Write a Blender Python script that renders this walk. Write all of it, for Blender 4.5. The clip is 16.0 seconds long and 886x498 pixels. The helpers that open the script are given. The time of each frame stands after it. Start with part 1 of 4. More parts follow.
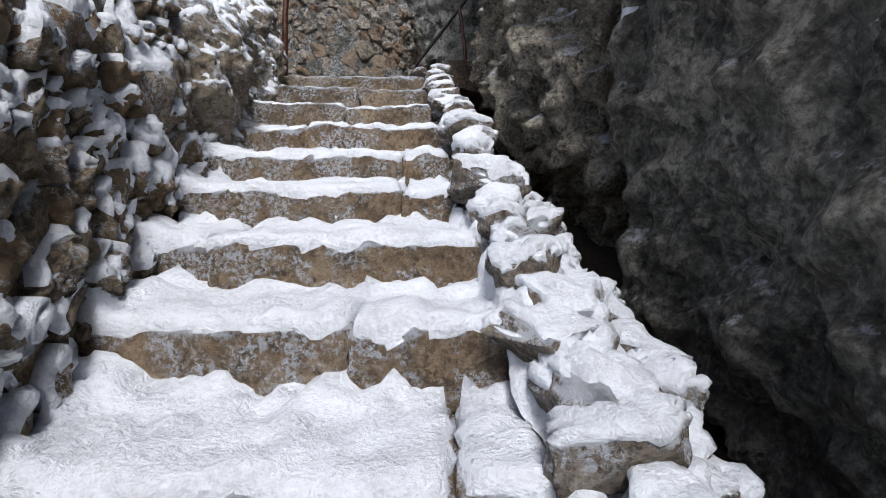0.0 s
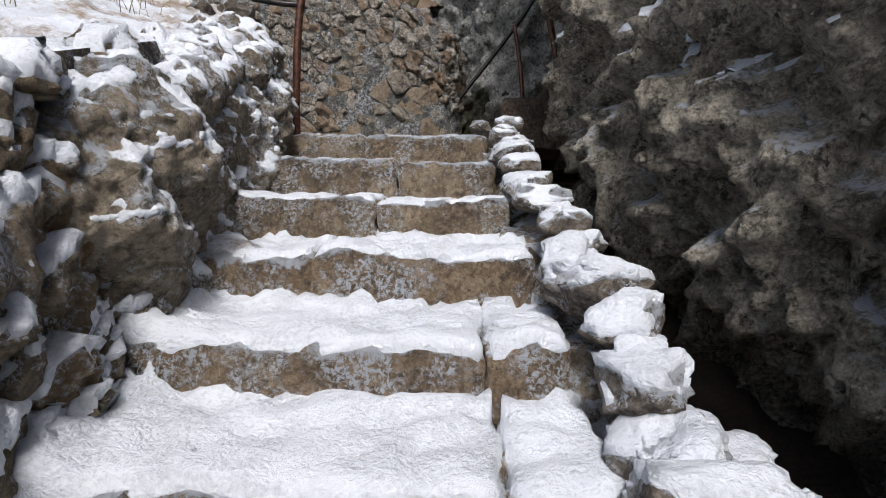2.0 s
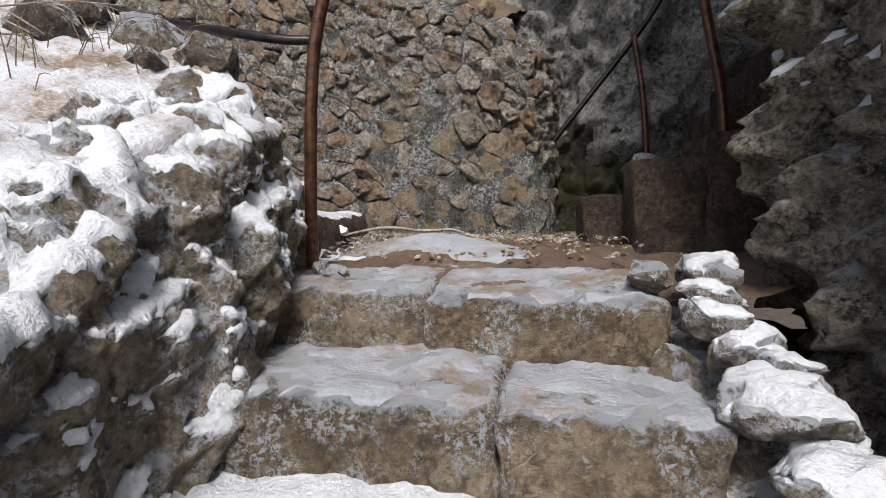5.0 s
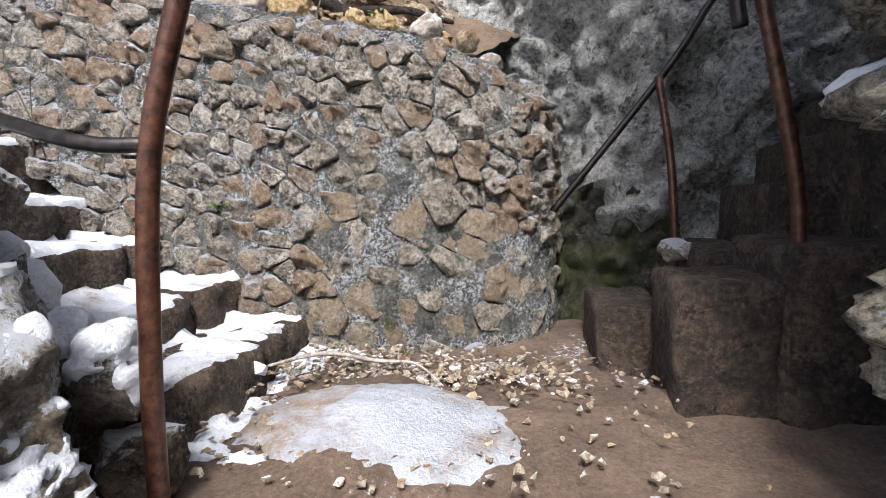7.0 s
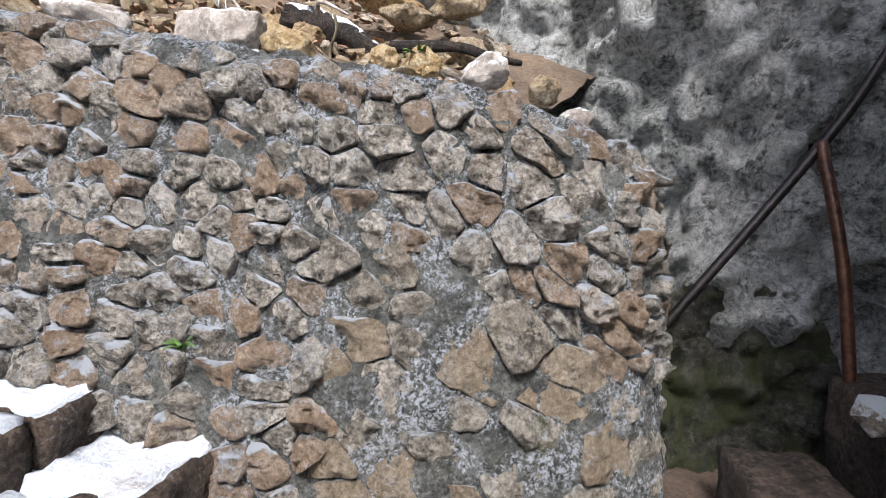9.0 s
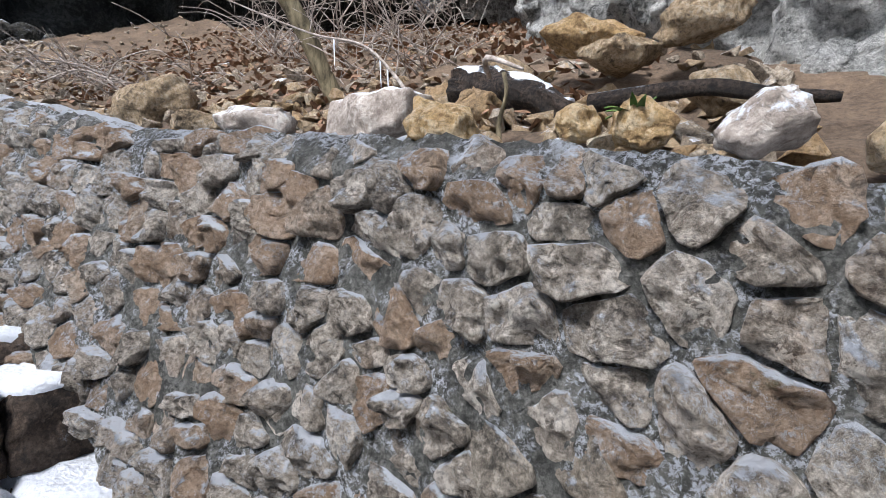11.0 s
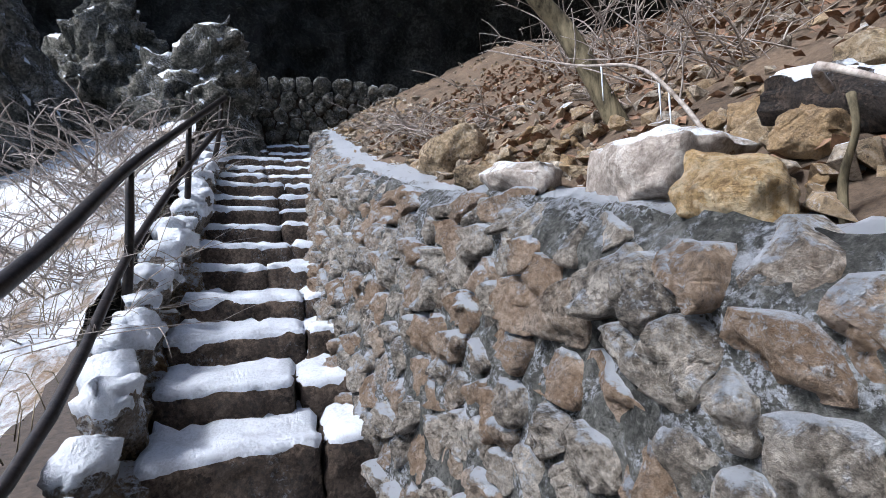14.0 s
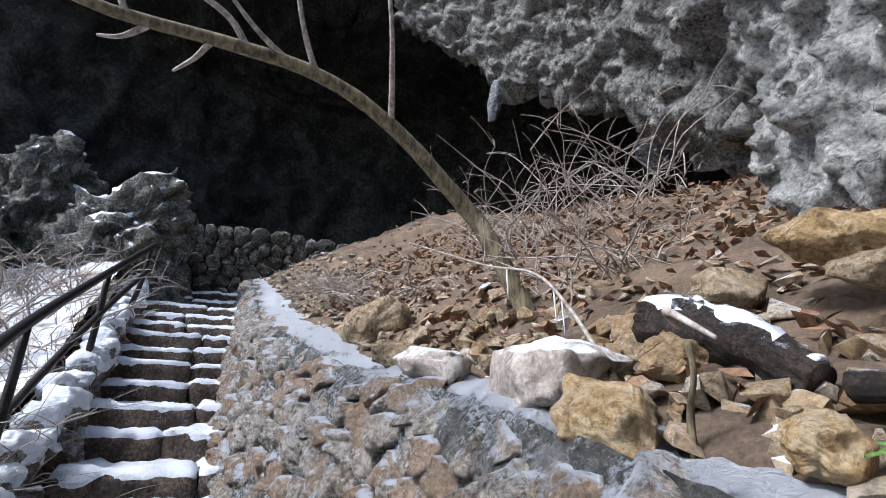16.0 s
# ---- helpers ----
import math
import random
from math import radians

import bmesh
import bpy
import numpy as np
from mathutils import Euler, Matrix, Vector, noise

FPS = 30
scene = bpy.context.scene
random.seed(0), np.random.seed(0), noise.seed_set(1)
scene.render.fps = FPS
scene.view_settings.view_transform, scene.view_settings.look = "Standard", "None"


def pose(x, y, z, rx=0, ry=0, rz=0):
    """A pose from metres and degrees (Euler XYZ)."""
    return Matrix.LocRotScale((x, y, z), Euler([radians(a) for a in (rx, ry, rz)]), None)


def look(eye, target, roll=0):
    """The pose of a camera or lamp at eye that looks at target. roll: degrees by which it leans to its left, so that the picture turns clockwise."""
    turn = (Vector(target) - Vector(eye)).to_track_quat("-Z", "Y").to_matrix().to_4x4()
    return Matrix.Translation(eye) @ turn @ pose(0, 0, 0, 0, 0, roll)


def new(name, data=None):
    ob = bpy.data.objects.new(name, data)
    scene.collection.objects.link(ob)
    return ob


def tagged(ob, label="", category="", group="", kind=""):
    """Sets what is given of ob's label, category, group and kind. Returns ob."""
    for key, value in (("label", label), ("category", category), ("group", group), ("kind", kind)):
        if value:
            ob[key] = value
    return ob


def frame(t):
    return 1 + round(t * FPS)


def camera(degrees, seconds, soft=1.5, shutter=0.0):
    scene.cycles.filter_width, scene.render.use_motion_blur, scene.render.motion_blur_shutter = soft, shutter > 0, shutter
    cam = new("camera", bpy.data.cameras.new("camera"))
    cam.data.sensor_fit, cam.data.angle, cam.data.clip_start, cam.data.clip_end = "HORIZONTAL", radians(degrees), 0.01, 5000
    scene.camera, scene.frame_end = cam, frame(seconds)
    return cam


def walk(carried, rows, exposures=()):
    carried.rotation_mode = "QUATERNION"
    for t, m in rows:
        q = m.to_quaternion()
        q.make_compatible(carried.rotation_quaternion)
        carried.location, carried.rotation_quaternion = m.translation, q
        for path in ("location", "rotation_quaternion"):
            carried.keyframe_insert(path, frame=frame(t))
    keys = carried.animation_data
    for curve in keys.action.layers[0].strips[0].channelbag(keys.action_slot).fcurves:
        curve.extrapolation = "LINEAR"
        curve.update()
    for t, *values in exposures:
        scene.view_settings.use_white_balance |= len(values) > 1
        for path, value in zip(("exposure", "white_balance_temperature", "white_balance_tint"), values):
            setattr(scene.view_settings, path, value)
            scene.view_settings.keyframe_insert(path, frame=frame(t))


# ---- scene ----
cam = camera(82.6, 16.0, soft=0.8)
METRES, EYE, TILT, LEAN, TURN = 7.6, 0.8, -5.0, 0.0, 0.0
ROWS = [
    (0.0, 0.0, 0.0, 0.0, -0.0, 0.0, 0.0),
    (0.5, -0.0116, 0.0412, 0.0152, 0.95, 0.52, 0.0),
    (1.0, -0.0186, 0.0809, 0.0434, 1.51, 0.6, -0.17),
    (1.5, -0.0181, 0.1254, 0.0734, 1.79, 0.57, -0.19),
    (2.0, -0.0354, 0.169, 0.1021, 2.95, 0.49, -0.38),
    (2.5, -0.0415, 0.208, 0.1252, 3.92, 0.34, -0.41),
    (3.0, -0.0564, 0.2432, 0.1575, 5.07, 0.08, -0.54),
    (3.5, -0.065, 0.2756, 0.1867, 7.01, -0.11, -0.24),
    (4.0, -0.0563, 0.3103, 0.1908, 8.51, -0.03, -0.07),
    (4.5, -0.0574, 0.3407, 0.2154, 9.21, -0.23, 0.0),
    (5.0, -0.0778, 0.3682, 0.2201, 9.49, -0.22, -0.07),
    (7.5, -0.0747, 0.5204, 0.3282, 8.81, -0.74, 0.22),
    (8.0, -0.0941, 0.5498, 0.3464, 8.12, -0.96, 0.09),
    (10.5, -0.1427, 0.6811, 0.4333, 24.26, -1.58, 3.09),
    (11.0, -0.1456, 0.7082, 0.4445, 34.84, -1.47, 4.51),
    (11.5, -0.1502, 0.7369, 0.4498, 45.77, -0.68, 5.34),
    (12.0, -0.1644, 0.7592, 0.4545, 52.14, -0.09, 5.79),
    (12.5, -0.1695, 0.7712, 0.4617, 61.22, 0.77, 6.04),
    (13.0, -0.1643, 0.7694, 0.4696, 68.0, 1.17, 6.36),
    (13.5, -0.1611, 0.7619, 0.476, 69.86, 1.12, 6.4),
    (14.0, -0.159, 0.7607, 0.4798, 71.09, 1.05, 6.27),
    (14.5, -0.1535, 0.7635, 0.4853, 71.17, 1.22, 5.98),
    (15.0, -0.1495, 0.7634, 0.4888, 68.77, 4.1, 5.51),
    (15.5, -0.1468, 0.7651, 0.4914, 65.88, 9.54, 4.91),
    (16.0, -0.1418, 0.7665, 0.4959, 63.29, 17.16, 4.11),
]
PIVOT = Vector((-1.6, 6.75, 3.4))


def carried(t, x, y, z, yaw, pitch, roll):
    m = pose(0, 0, EYE, TILT, LEAN, TURN) @ pose(METRES * x, METRES * y, METRES * z, 90 + pitch, roll, yaw)
    if t >= 10:
        m = Matrix.Translation(PIVOT) @ pose(0, 0, 0, 9) @ Matrix.Translation(-PIVOT) @ m
    return m


walk(cam, [(r[0], carried(*r)) for r in ROWS], [(0, 0.4, 6300, 10), (5, 0.55, 6700, 10), (7.5, 1.45, 6300, 10), (10.5, 1.1, 6100, 10), (12.5, 0.85, 5850, 10), (16, 1.05, 5850, 10)])

# ---- light: an overcast winter sky with a weak, wide sun ----
world = bpy.data.worlds.new("sky")
scene.world = world
world.use_nodes = True
sky = world.node_tree.nodes.new("ShaderNodeTexSky")
sky.sky_type, sky.sun_disc = "NISHITA", False
sky.sun_elevation, sky.sun_rotation = radians(51), radians(175)
sky.air_density, sky.dust_density, sky.ozone_density = 1.0, 3.0, 0.6
world.node_tree.nodes["Background"].inputs[1].default_value = 0.12
world.node_tree.links.new(sky.outputs[0], world.node_tree.nodes["Background"].inputs[0])
sun = new("sun", bpy.data.lights.new("sun", "SUN"))
sun.data.energy, sun.data.angle, sun.data.color = 2.6, radians(14), (1.0, 0.97, 0.94)
sun.matrix_world = look((0.6, -7.0, 8.7), (0, 0, 0))


# ---- materials ----
class Nodes:
    def __init__(self, name):
        self.mat = bpy.data.materials.new(name)
        self.mat.use_nodes = True
        self.tree = self.mat.node_tree
        self.bsdf = self.tree.nodes["Principled BSDF"]

    def add(self, kind, **values):
        n = self.tree.nodes.new(kind)
        for key, value in values.items():
            setattr(n, key, value)
        return n

    def put(self, value, socket):
        if isinstance(value, bpy.types.NodeSocket):
            self.tree.links.new(value, socket)
        else:
            socket.default_value = value

    def math(self, op, a, b=0.0, c=0.0):
        n = self.add("ShaderNodeMath", operation=op)
        for i, v in enumerate((a, b, c)):
            self.put(v, n.inputs[i])
        return n.outputs[0]

    def step(self, v, low, high):
        n = self.add("ShaderNodeMapRange", interpolation_type="SMOOTHSTEP")
        for i, value in enumerate((v, low, high, 0.0, 1.0)):
            self.put(value, n.inputs[i])
        return n.outputs[0]

    def mix(self, f, a, b):
        n = self.add("ShaderNodeMix", data_type="RGBA")
        self.put(f, n.inputs[0])
        self.put(a if isinstance(a, bpy.types.NodeSocket) else (*a, 1), n.inputs[6])
        self.put(b if isinstance(b, bpy.types.NodeSocket) else (*b, 1), n.inputs[7])
        return n.outputs[2]

    def noise(self, where, scale, detail=6.0, rough=0.6, warp=0.0):
        n = self.add("ShaderNodeTexNoise")
        self.put(where, n.inputs["Vector"])
        n.inputs["Scale"].default_value, n.inputs["Detail"].default_value = scale, detail
        n.inputs["Roughness"].default_value, n.inputs["Distortion"].default_value = rough, warp
        return n.outputs[0]

    def ramp(self, f, *stops):
        n = self.add("ShaderNodeValToRGB")
        while len(n.color_ramp.elements) < len(stops):
            n.color_ramp.elements.new(0.5)
        for e, (at, colour) in zip(n.color_ramp.elements, stops):
            e.position, e.color = at, (*colour, 1)
        self.put(f, n.inputs[0])
        return n.outputs[0]


SNOW = (0.76, 0.8, 0.87)


def rock(name, dark, mid, light, scale=3.0, snow=0.0, moss=0.0, lichen=0.0, warm=None, bump=0.5, rough=0.85, frost=0.0):
    """Weathered stone: grain, stains, lichen and moss, with snow where it can lie."""
    n = Nodes(name)
    geo, info = n.add("ShaderNodeNewGeometry"), n.add("ShaderNodeObjectInfo")
    push = n.add("ShaderNodeVectorMath", operation="ADD")
    n.put(geo.outputs["Position"], push.inputs[0])
    n.put(n.math("MULTIPLY", info.outputs["Random"], 7.0), push.inputs[1])
    where = push.outputs[0]
    grain = n.noise(where, scale * 9, 8, 0.7)
    blot = n.noise(where, scale, 9, 0.74, 0.5)
    bent = n.add("ShaderNodeVectorMath", operation="ADD")
    n.put(where, bent.inputs[0])
    n.put(n.math("MULTIPLY", grain, 0.16), bent.inputs[1])
    chips = n.add("ShaderNodeTexVoronoi")
    n.put(bent.outputs[0], chips.inputs["Vector"])
    chips.inputs["Scale"].default_value = 2.6 * scale
    chip = n.math("ADD", chips.outputs["Color"], 0.0)
    both = n.math("ADD", n.math("MULTIPLY", grain, 0.6), n.math("MULTIPLY", blot, 0.4))
    both = n.math("ADD", both, n.math("MULTIPLY", chip, 0.12))
    colour = n.ramp(both, (0.45, dark), (0.555, mid), (0.66, light))
    pits = n.noise(where, 24.0, 8, 0.75, 0.8)
    if warm:
        island = n.add("ShaderNodeNewGeometry").outputs["Random Per Island"]
        pick = n.math("FRACT", n.math("ADD", info.outputs["Random"], n.math("MULTIPLY", island, 3.7)))
        patch = n.step(n.math("ADD", pick, n.math("MULTIPLY", blot, 0.7)), 0.84, 1.12)
        colour = n.mix(n.math("MULTIPLY", patch, 0.62), colour, n.mix(grain, [v * 0.55 for v in warm], [v * 1.3 for v in warm]))
    if lichen:
        specks = n.step(n.noise(where, 7.5, 10, 0.78, 0.3), 0.66 - 0.2 * lichen, 0.71 - 0.2 * lichen)
        colour = n.mix(specks, colour, (0.52, 0.53, 0.5))
    grit = n.noise(where, 95.0, 6, 0.75)
    colour = n.mix(n.math("MULTIPLY", n.step(grit, 0.5, 0.36), 0.45), colour, dark)
    colour = n.mix(n.math("MULTIPLY", n.step(grit, 0.58, 0.7), 0.22), colour, light)
    colour = n.mix(n.math("MULTIPLY", n.step(pits, 0.5, 0.3), 0.75), colour, [v * 0.6 for v in dark])
    if moss:
        green = n.step(n.noise(where, scale * 0.8, 7, 0.7), 0.68 - 0.25 * moss, 0.8 - 0.2 * moss)
        colour = n.mix(green, colour, n.mix(grain, (0.02, 0.028, 0.008), (0.11, 0.12, 0.03)))
    cracks = n.add("ShaderNodeTexVoronoi", feature="DISTANCE_TO_EDGE")
    warped = n.add("ShaderNodeVectorMath", operation="ADD")
    n.put(where, warped.inputs[0])
    n.put(n.math("MULTIPLY", blot, 0.5), warped.inputs[1])
    n.put(warped.outputs[0], cracks.inputs["Vector"])
    cracks.inputs["Scale"].default_value = scale * 2.2
    line = n.step(cracks.outputs["Distance"], 0.0, 0.05)
    height = n.math("ADD", n.math("MULTIPLY", grain, 0.55), n.math("MULTIPLY", line, 0.25))
    height = n.math("ADD", height, n.math("ADD", n.math("MULTIPLY", blot, 0.9), n.math("MULTIPLY", chip, 0.35)))
    height = n.math("ADD", n.math("ADD", height, n.math("MULTIPLY", grit, 0.22)), n.math("MULTIPLY", pits, 1.1))
    roughness = rough
    if snow or frost:
        ledge = n.add("ShaderNodeBump")
        ledge.inputs["Strength"].default_value, ledge.inputs["Distance"].default_value = 1.0, 0.11
        n.put(n.math("ADD", n.math("MULTIPLY", n.noise(where, 9.0, 5, 0.6, 0.5), 1.0), n.math("MULTIPLY", pits, 0.3)), ledge.inputs["Height"])
        up = n.add("ShaderNodeSeparateXYZ")
        n.put(ledge.outputs[0], up.inputs[0])
        drift = n.math("ADD", n.math("MULTIPLY", n.noise(geo.outputs["Position"], 7.0, 6, 0.7, 0.4), 1.7), n.math("MULTIPLY", n.noise(geo.outputs["Position"], 42.0, 5, 0.75), 0.9))
        lies = n.math("ADD", n.math("MULTIPLY", up.outputs[2], 0.7), n.math("SUBTRACT", drift, 1.3))
        cover = n.step(lies, 0.62 - 0.55 * snow, 0.9 - 0.55 * snow) if snow else 0.0
        if frost:
            dust = n.step(n.noise(geo.outputs["Position"], 55.0, 8, 0.8, 0.4), 0.56 - 0.08 * frost, 0.62 - 0.07 * frost)
            dust = n.math("MULTIPLY", n.math("MULTIPLY", dust, n.step(n.noise(geo.outputs["Position"], 3.6, 6, 0.72), 0.56 - 0.1 * frost, 0.66 - 0.1 * frost)), min(1.0, frost))
            cover = n.math("MAXIMUM", cover, n.math("MULTIPLY", dust, n.step(up.outputs[2], -0.45, 0.1)))
        colour = n.mix(cover, colour, SNOW)
        height = n.math("ADD", height, n.math("MULTIPLY", cover, 0.5))
    n.put(colour, n.bsdf.inputs["Base Color"])
    n.put(roughness, n.bsdf.inputs["Roughness"])
    relief = n.add("ShaderNodeBump")
    relief.inputs["Strength"].default_value, relief.inputs["Distance"].default_value = min(1.0, bump * 1.3), 0.075
    n.put(height, relief.inputs["Height"])
    n.put(relief.outputs[0], n.bsdf.inputs["Normal"])
    return n.mat


def snow_cover(name, dirt=0.0, tint=SNOW):
    n = Nodes(name)
    where = n.add("ShaderNodeNewGeometry").outputs["Position"]
    soft, fine = n.noise(where, 6.0, 5, 0.6), n.noise(where, 70.0, 5, 0.7)
    colour = n.mix(n.step(n.math("ADD", n.math("MULTIPLY", soft, 0.5), n.math("MULTIPLY", fine, 0.5)), 0.36, 0.56), [v * 0.74 for v in tint], tint)
    if dirt:
        stain = n.step(n.math("ADD", n.math("MULTIPLY", n.noise(where, 2.6, 6, 0.7, 0.5), 0.8), n.math("MULTIPLY", fine, 0.3)), 0.74 - 0.3 * dirt, 0.92 - 0.3 * dirt)
        colour = n.mix(stain, colour, n.mix(fine, (0.13, 0.085, 0.05), (0.36, 0.26, 0.17)))
    n.put(colour, n.bsdf.inputs["Base Color"])
    n.bsdf.inputs["Roughness"].default_value = 0.7
    relief = n.add("ShaderNodeBump")
    relief.inputs["Strength"].default_value, relief.inputs["Distance"].default_value = 1.0, 0.045
    n.put(n.math("ADD", soft, n.math("MULTIPLY", fine, 0.35)), relief.inputs["Height"])
    n.put(relief.outputs[0], n.bsdf.inputs["Normal"])
    return n.mat


def earth(name, low, high, scale=8.0, snow=0.0):
    n = Nodes(name)
    geo = n.add("ShaderNodeNewGeometry")
    where = geo.outputs["Position"]
    fine, broad = n.noise(where, scale * 6, 8, 0.75), n.noise(where, scale * 0.35, 5, 0.6)
    colour = n.ramp(n.math("ADD", n.math("MULTIPLY", fine, 0.6), n.math("MULTIPLY", broad, 0.5)), (0.38, low), (0.56, [0.5 * (a + b) for a, b in zip(low, high)]), (0.72, high))
    if snow:
        cover = n.step(n.math("ADD", n.math("MULTIPLY", n.noise(where, 1.1, 5, 0.6), 0.8), n.math("MULTIPLY", n.noise(where, 30.0, 5, 0.75), 0.5)), 0.86 - 0.4 * snow, 0.98 - 0.4 * snow)
        colour = n.mix(cover, colour, SNOW)
    n.put(colour, n.bsdf.inputs["Base Color"])
    n.bsdf.inputs["Roughness"].default_value = 0.95
    relief = n.add("ShaderNodeBump")
    relief.inputs["Strength"].default_value, relief.inputs["Distance"].default_value = 0.8, 0.03
    n.put(fine, relief.inputs["Height"])
    n.put(relief.outputs[0], n.bsdf.inputs["Normal"])
    return n.mat


def plain(name, dark, light, scale, metal=0.0, rough=0.5, bump=0.2, stretch=(1, 1, 1)):
    n = Nodes(name)
    scaled = n.add("ShaderNodeVectorMath", operation="MULTIPLY")
    n.put(n.add("ShaderNodeNewGeometry").outputs["Position"], scaled.inputs[0])
    scaled.inputs[1].default_value = stretch
    grain = n.noise(scaled.outputs[0], scale, 7, 0.7, 0.3)
    n.put(n.ramp(grain, (0.35, dark), (0.65, light)), n.bsdf.inputs["Base Color"])
    n.bsdf.inputs["Metallic"].default_value, n.bsdf.inputs["Roughness"].default_value = metal, rough
    relief = n.add("ShaderNodeBump")
    relief.inputs["Strength"].default_value, relief.inputs["Distance"].default_value = bump, 0.01
    n.put(grain, relief.inputs["Height"])
    n.put(relief.outputs[0], n.bsdf.inputs["Normal"])
    return n.mat


STEP_STONE = rock("step_stone", (0.1, 0.072, 0.05), (0.29, 0.215, 0.14), (0.5, 0.4, 0.28), 4.0, snow=0.5, frost=0.95, bump=0.9)
STEP_SNOWY = rock("snowy_step_stone", (0.1, 0.07, 0.045), (0.3, 0.21, 0.13), (0.5, 0.38, 0.26), 4.0, snow=0.6, frost=1.1, bump=0.9)
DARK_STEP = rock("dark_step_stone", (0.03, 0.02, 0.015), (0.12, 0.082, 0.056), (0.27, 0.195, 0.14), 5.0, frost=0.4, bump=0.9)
# Step brown darkened to carry the shade under the right-hand cliff.
SHADED_STEP = rock("shaded_step_stone", (0.018, 0.012, 0.009), (0.085, 0.058, 0.042), (0.2, 0.14, 0.1), 4.0, lichen=0.05, bump=0.8)
WALL_STONE = rock("wall_stone", (0.075, 0.063, 0.052), (0.44, 0.385, 0.32), (0.88, 0.82, 0.74), 5.0, warm=(0.48, 0.3, 0.17), lichen=0.15, frost=0.7, snow=0.4, moss=0.1, bump=0.9)
MORTAR = rock("old_mortar", (0.035, 0.036, 0.033), (0.14, 0.142, 0.128), (0.33, 0.33, 0.305), 6.0, lichen=0.2, moss=0.3, frost=1.0, snow=0.3, bump=1.0)
SIDE_MORTAR = rock("dirty_mortar", (0.025, 0.02, 0.014), (0.12, 0.095, 0.065), (0.28, 0.23, 0.17), 6.0, moss=0.2, frost=0.8, snow=0.5, bump=1.0)
SIDE_STONE = rock("side_wall_stone", (0.07, 0.052, 0.034), (0.27, 0.205, 0.135), (0.5, 0.4, 0.29), 4.0, snow=0.55, lichen=0.1, warm=(0.36, 0.23, 0.11), bump=0.9, frost=0.9)
SIDE_ROCK = rock("side_rock", (0.08, 0.063, 0.045), (0.32, 0.26, 0.19), (0.56, 0.47, 0.36), 3.5, snow=0.6, lichen=0.2, bump=0.9, frost=1.1)
CURB_STONE = rock("curb_stone", (0.07, 0.056, 0.045), (0.26, 0.21, 0.165), (0.48, 0.41, 0.34), 5.0, snow=0.8, frost=1.1, moss=0.15, bump=0.8)
CAP_STONE = rock("wall_cap_stone", (0.06, 0.058, 0.05), (0.22, 0.21, 0.19), (0.46, 0.44, 0.41), 5.0, snow=0.78, frost=1.2, moss=0.15, bump=1.0)
DARK_ROCK = rock("dark_cliff_rock", (0.03, 0.03, 0.026), (0.4, 0.36, 0.29), (0.8, 0.73, 0.61), 4.5, snow=0.35, lichen=0.4, moss=0.22, bump=1.0, rough=0.7)
SLAB_ROCK = rock("dark_slab_rock", (0.03, 0.03, 0.027), (0.2, 0.195, 0.17), (0.54, 0.52, 0.46), 3.0, snow=0.35, lichen=0.16, moss=0.15, bump=0.8, rough=0.6)
PALE_CLIFF = rock("pale_cliff_rock", (0.08, 0.085, 0.08), (0.54, 0.545, 0.53), (0.9, 0.9, 0.88), 3.0, lichen=0.5, moss=0.15, bump=1.0)
# Near-black rock colour stands in for the unlit depth of the cave.
SHADED_CAVE_ROCK = rock("shaded_cave_rock", (0.006, 0.006, 0.006), (0.03, 0.031, 0.028), (0.11, 0.11, 0.1), 1.4, moss=0.15, bump=1.0)
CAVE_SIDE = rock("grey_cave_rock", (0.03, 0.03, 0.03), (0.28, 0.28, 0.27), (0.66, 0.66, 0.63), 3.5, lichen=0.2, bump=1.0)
BOULDER = rock("ochre_limestone", (0.16, 0.12, 0.08), (0.58, 0.43, 0.26), (0.82, 0.72, 0.56), 4.5, warm=(0.6, 0.38, 0.17), bump=0.7)
WHITE_BOULDER = rock("pale_limestone", (0.25, 0.21, 0.18), (0.46, 0.4, 0.35), (0.66, 0.62, 0.57), 3.0, snow=0.5, bump=0.5)
YELLOW_STONE = rock("yellow_limestone", (0.24, 0.14, 0.06), (0.68, 0.46, 0.21), (0.86, 0.7, 0.46), 4.0, bump=0.7)
LOW_STONE = rock("mossy_wall_stone", (0.08, 0.07, 0.055), (0.4, 0.35, 0.285), (0.78, 0.71, 0.61), 5.0, warm=(0.46, 0.33, 0.2), lichen=0.15, frost=0.6, snow=0.25, moss=0.42, bump=0.8)
RUBBLE = rock("rubble_stone", (0.1, 0.08, 0.06), (0.36, 0.3, 0.23), (0.64, 0.56, 0.45), 6.0, warm=(0.5, 0.34, 0.17), frost=0.5, snow=0.1, bump=0.5)
SNOW_THICK = snow_cover("fresh_snow", 0.22)
SNOW_BANK = snow_cover("thin_bank_snow", 0.8)
SNOW_WORN = snow_cover("trodden_snow", 0.55)
SNOW_ICY = snow_cover("icy_trodden_snow", 0.75, (0.42, 0.45, 0.51))
LITTER = earth("leaf_litter", (0.032, 0.022, 0.015), (0.26, 0.185, 0.125), 9.0, snow=0.12)
DIRT = earth("landing_dirt", (0.045, 0.03, 0.022), (0.24, 0.165, 0.12), 9.0, snow=0.2)
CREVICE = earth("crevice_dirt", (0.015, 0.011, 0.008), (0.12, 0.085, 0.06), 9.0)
RUST = plain("rusty_pipe", (0.02, 0.01, 0.008), (0.13, 0.055, 0.033), 26.0, metal=0.35, rough=0.34)
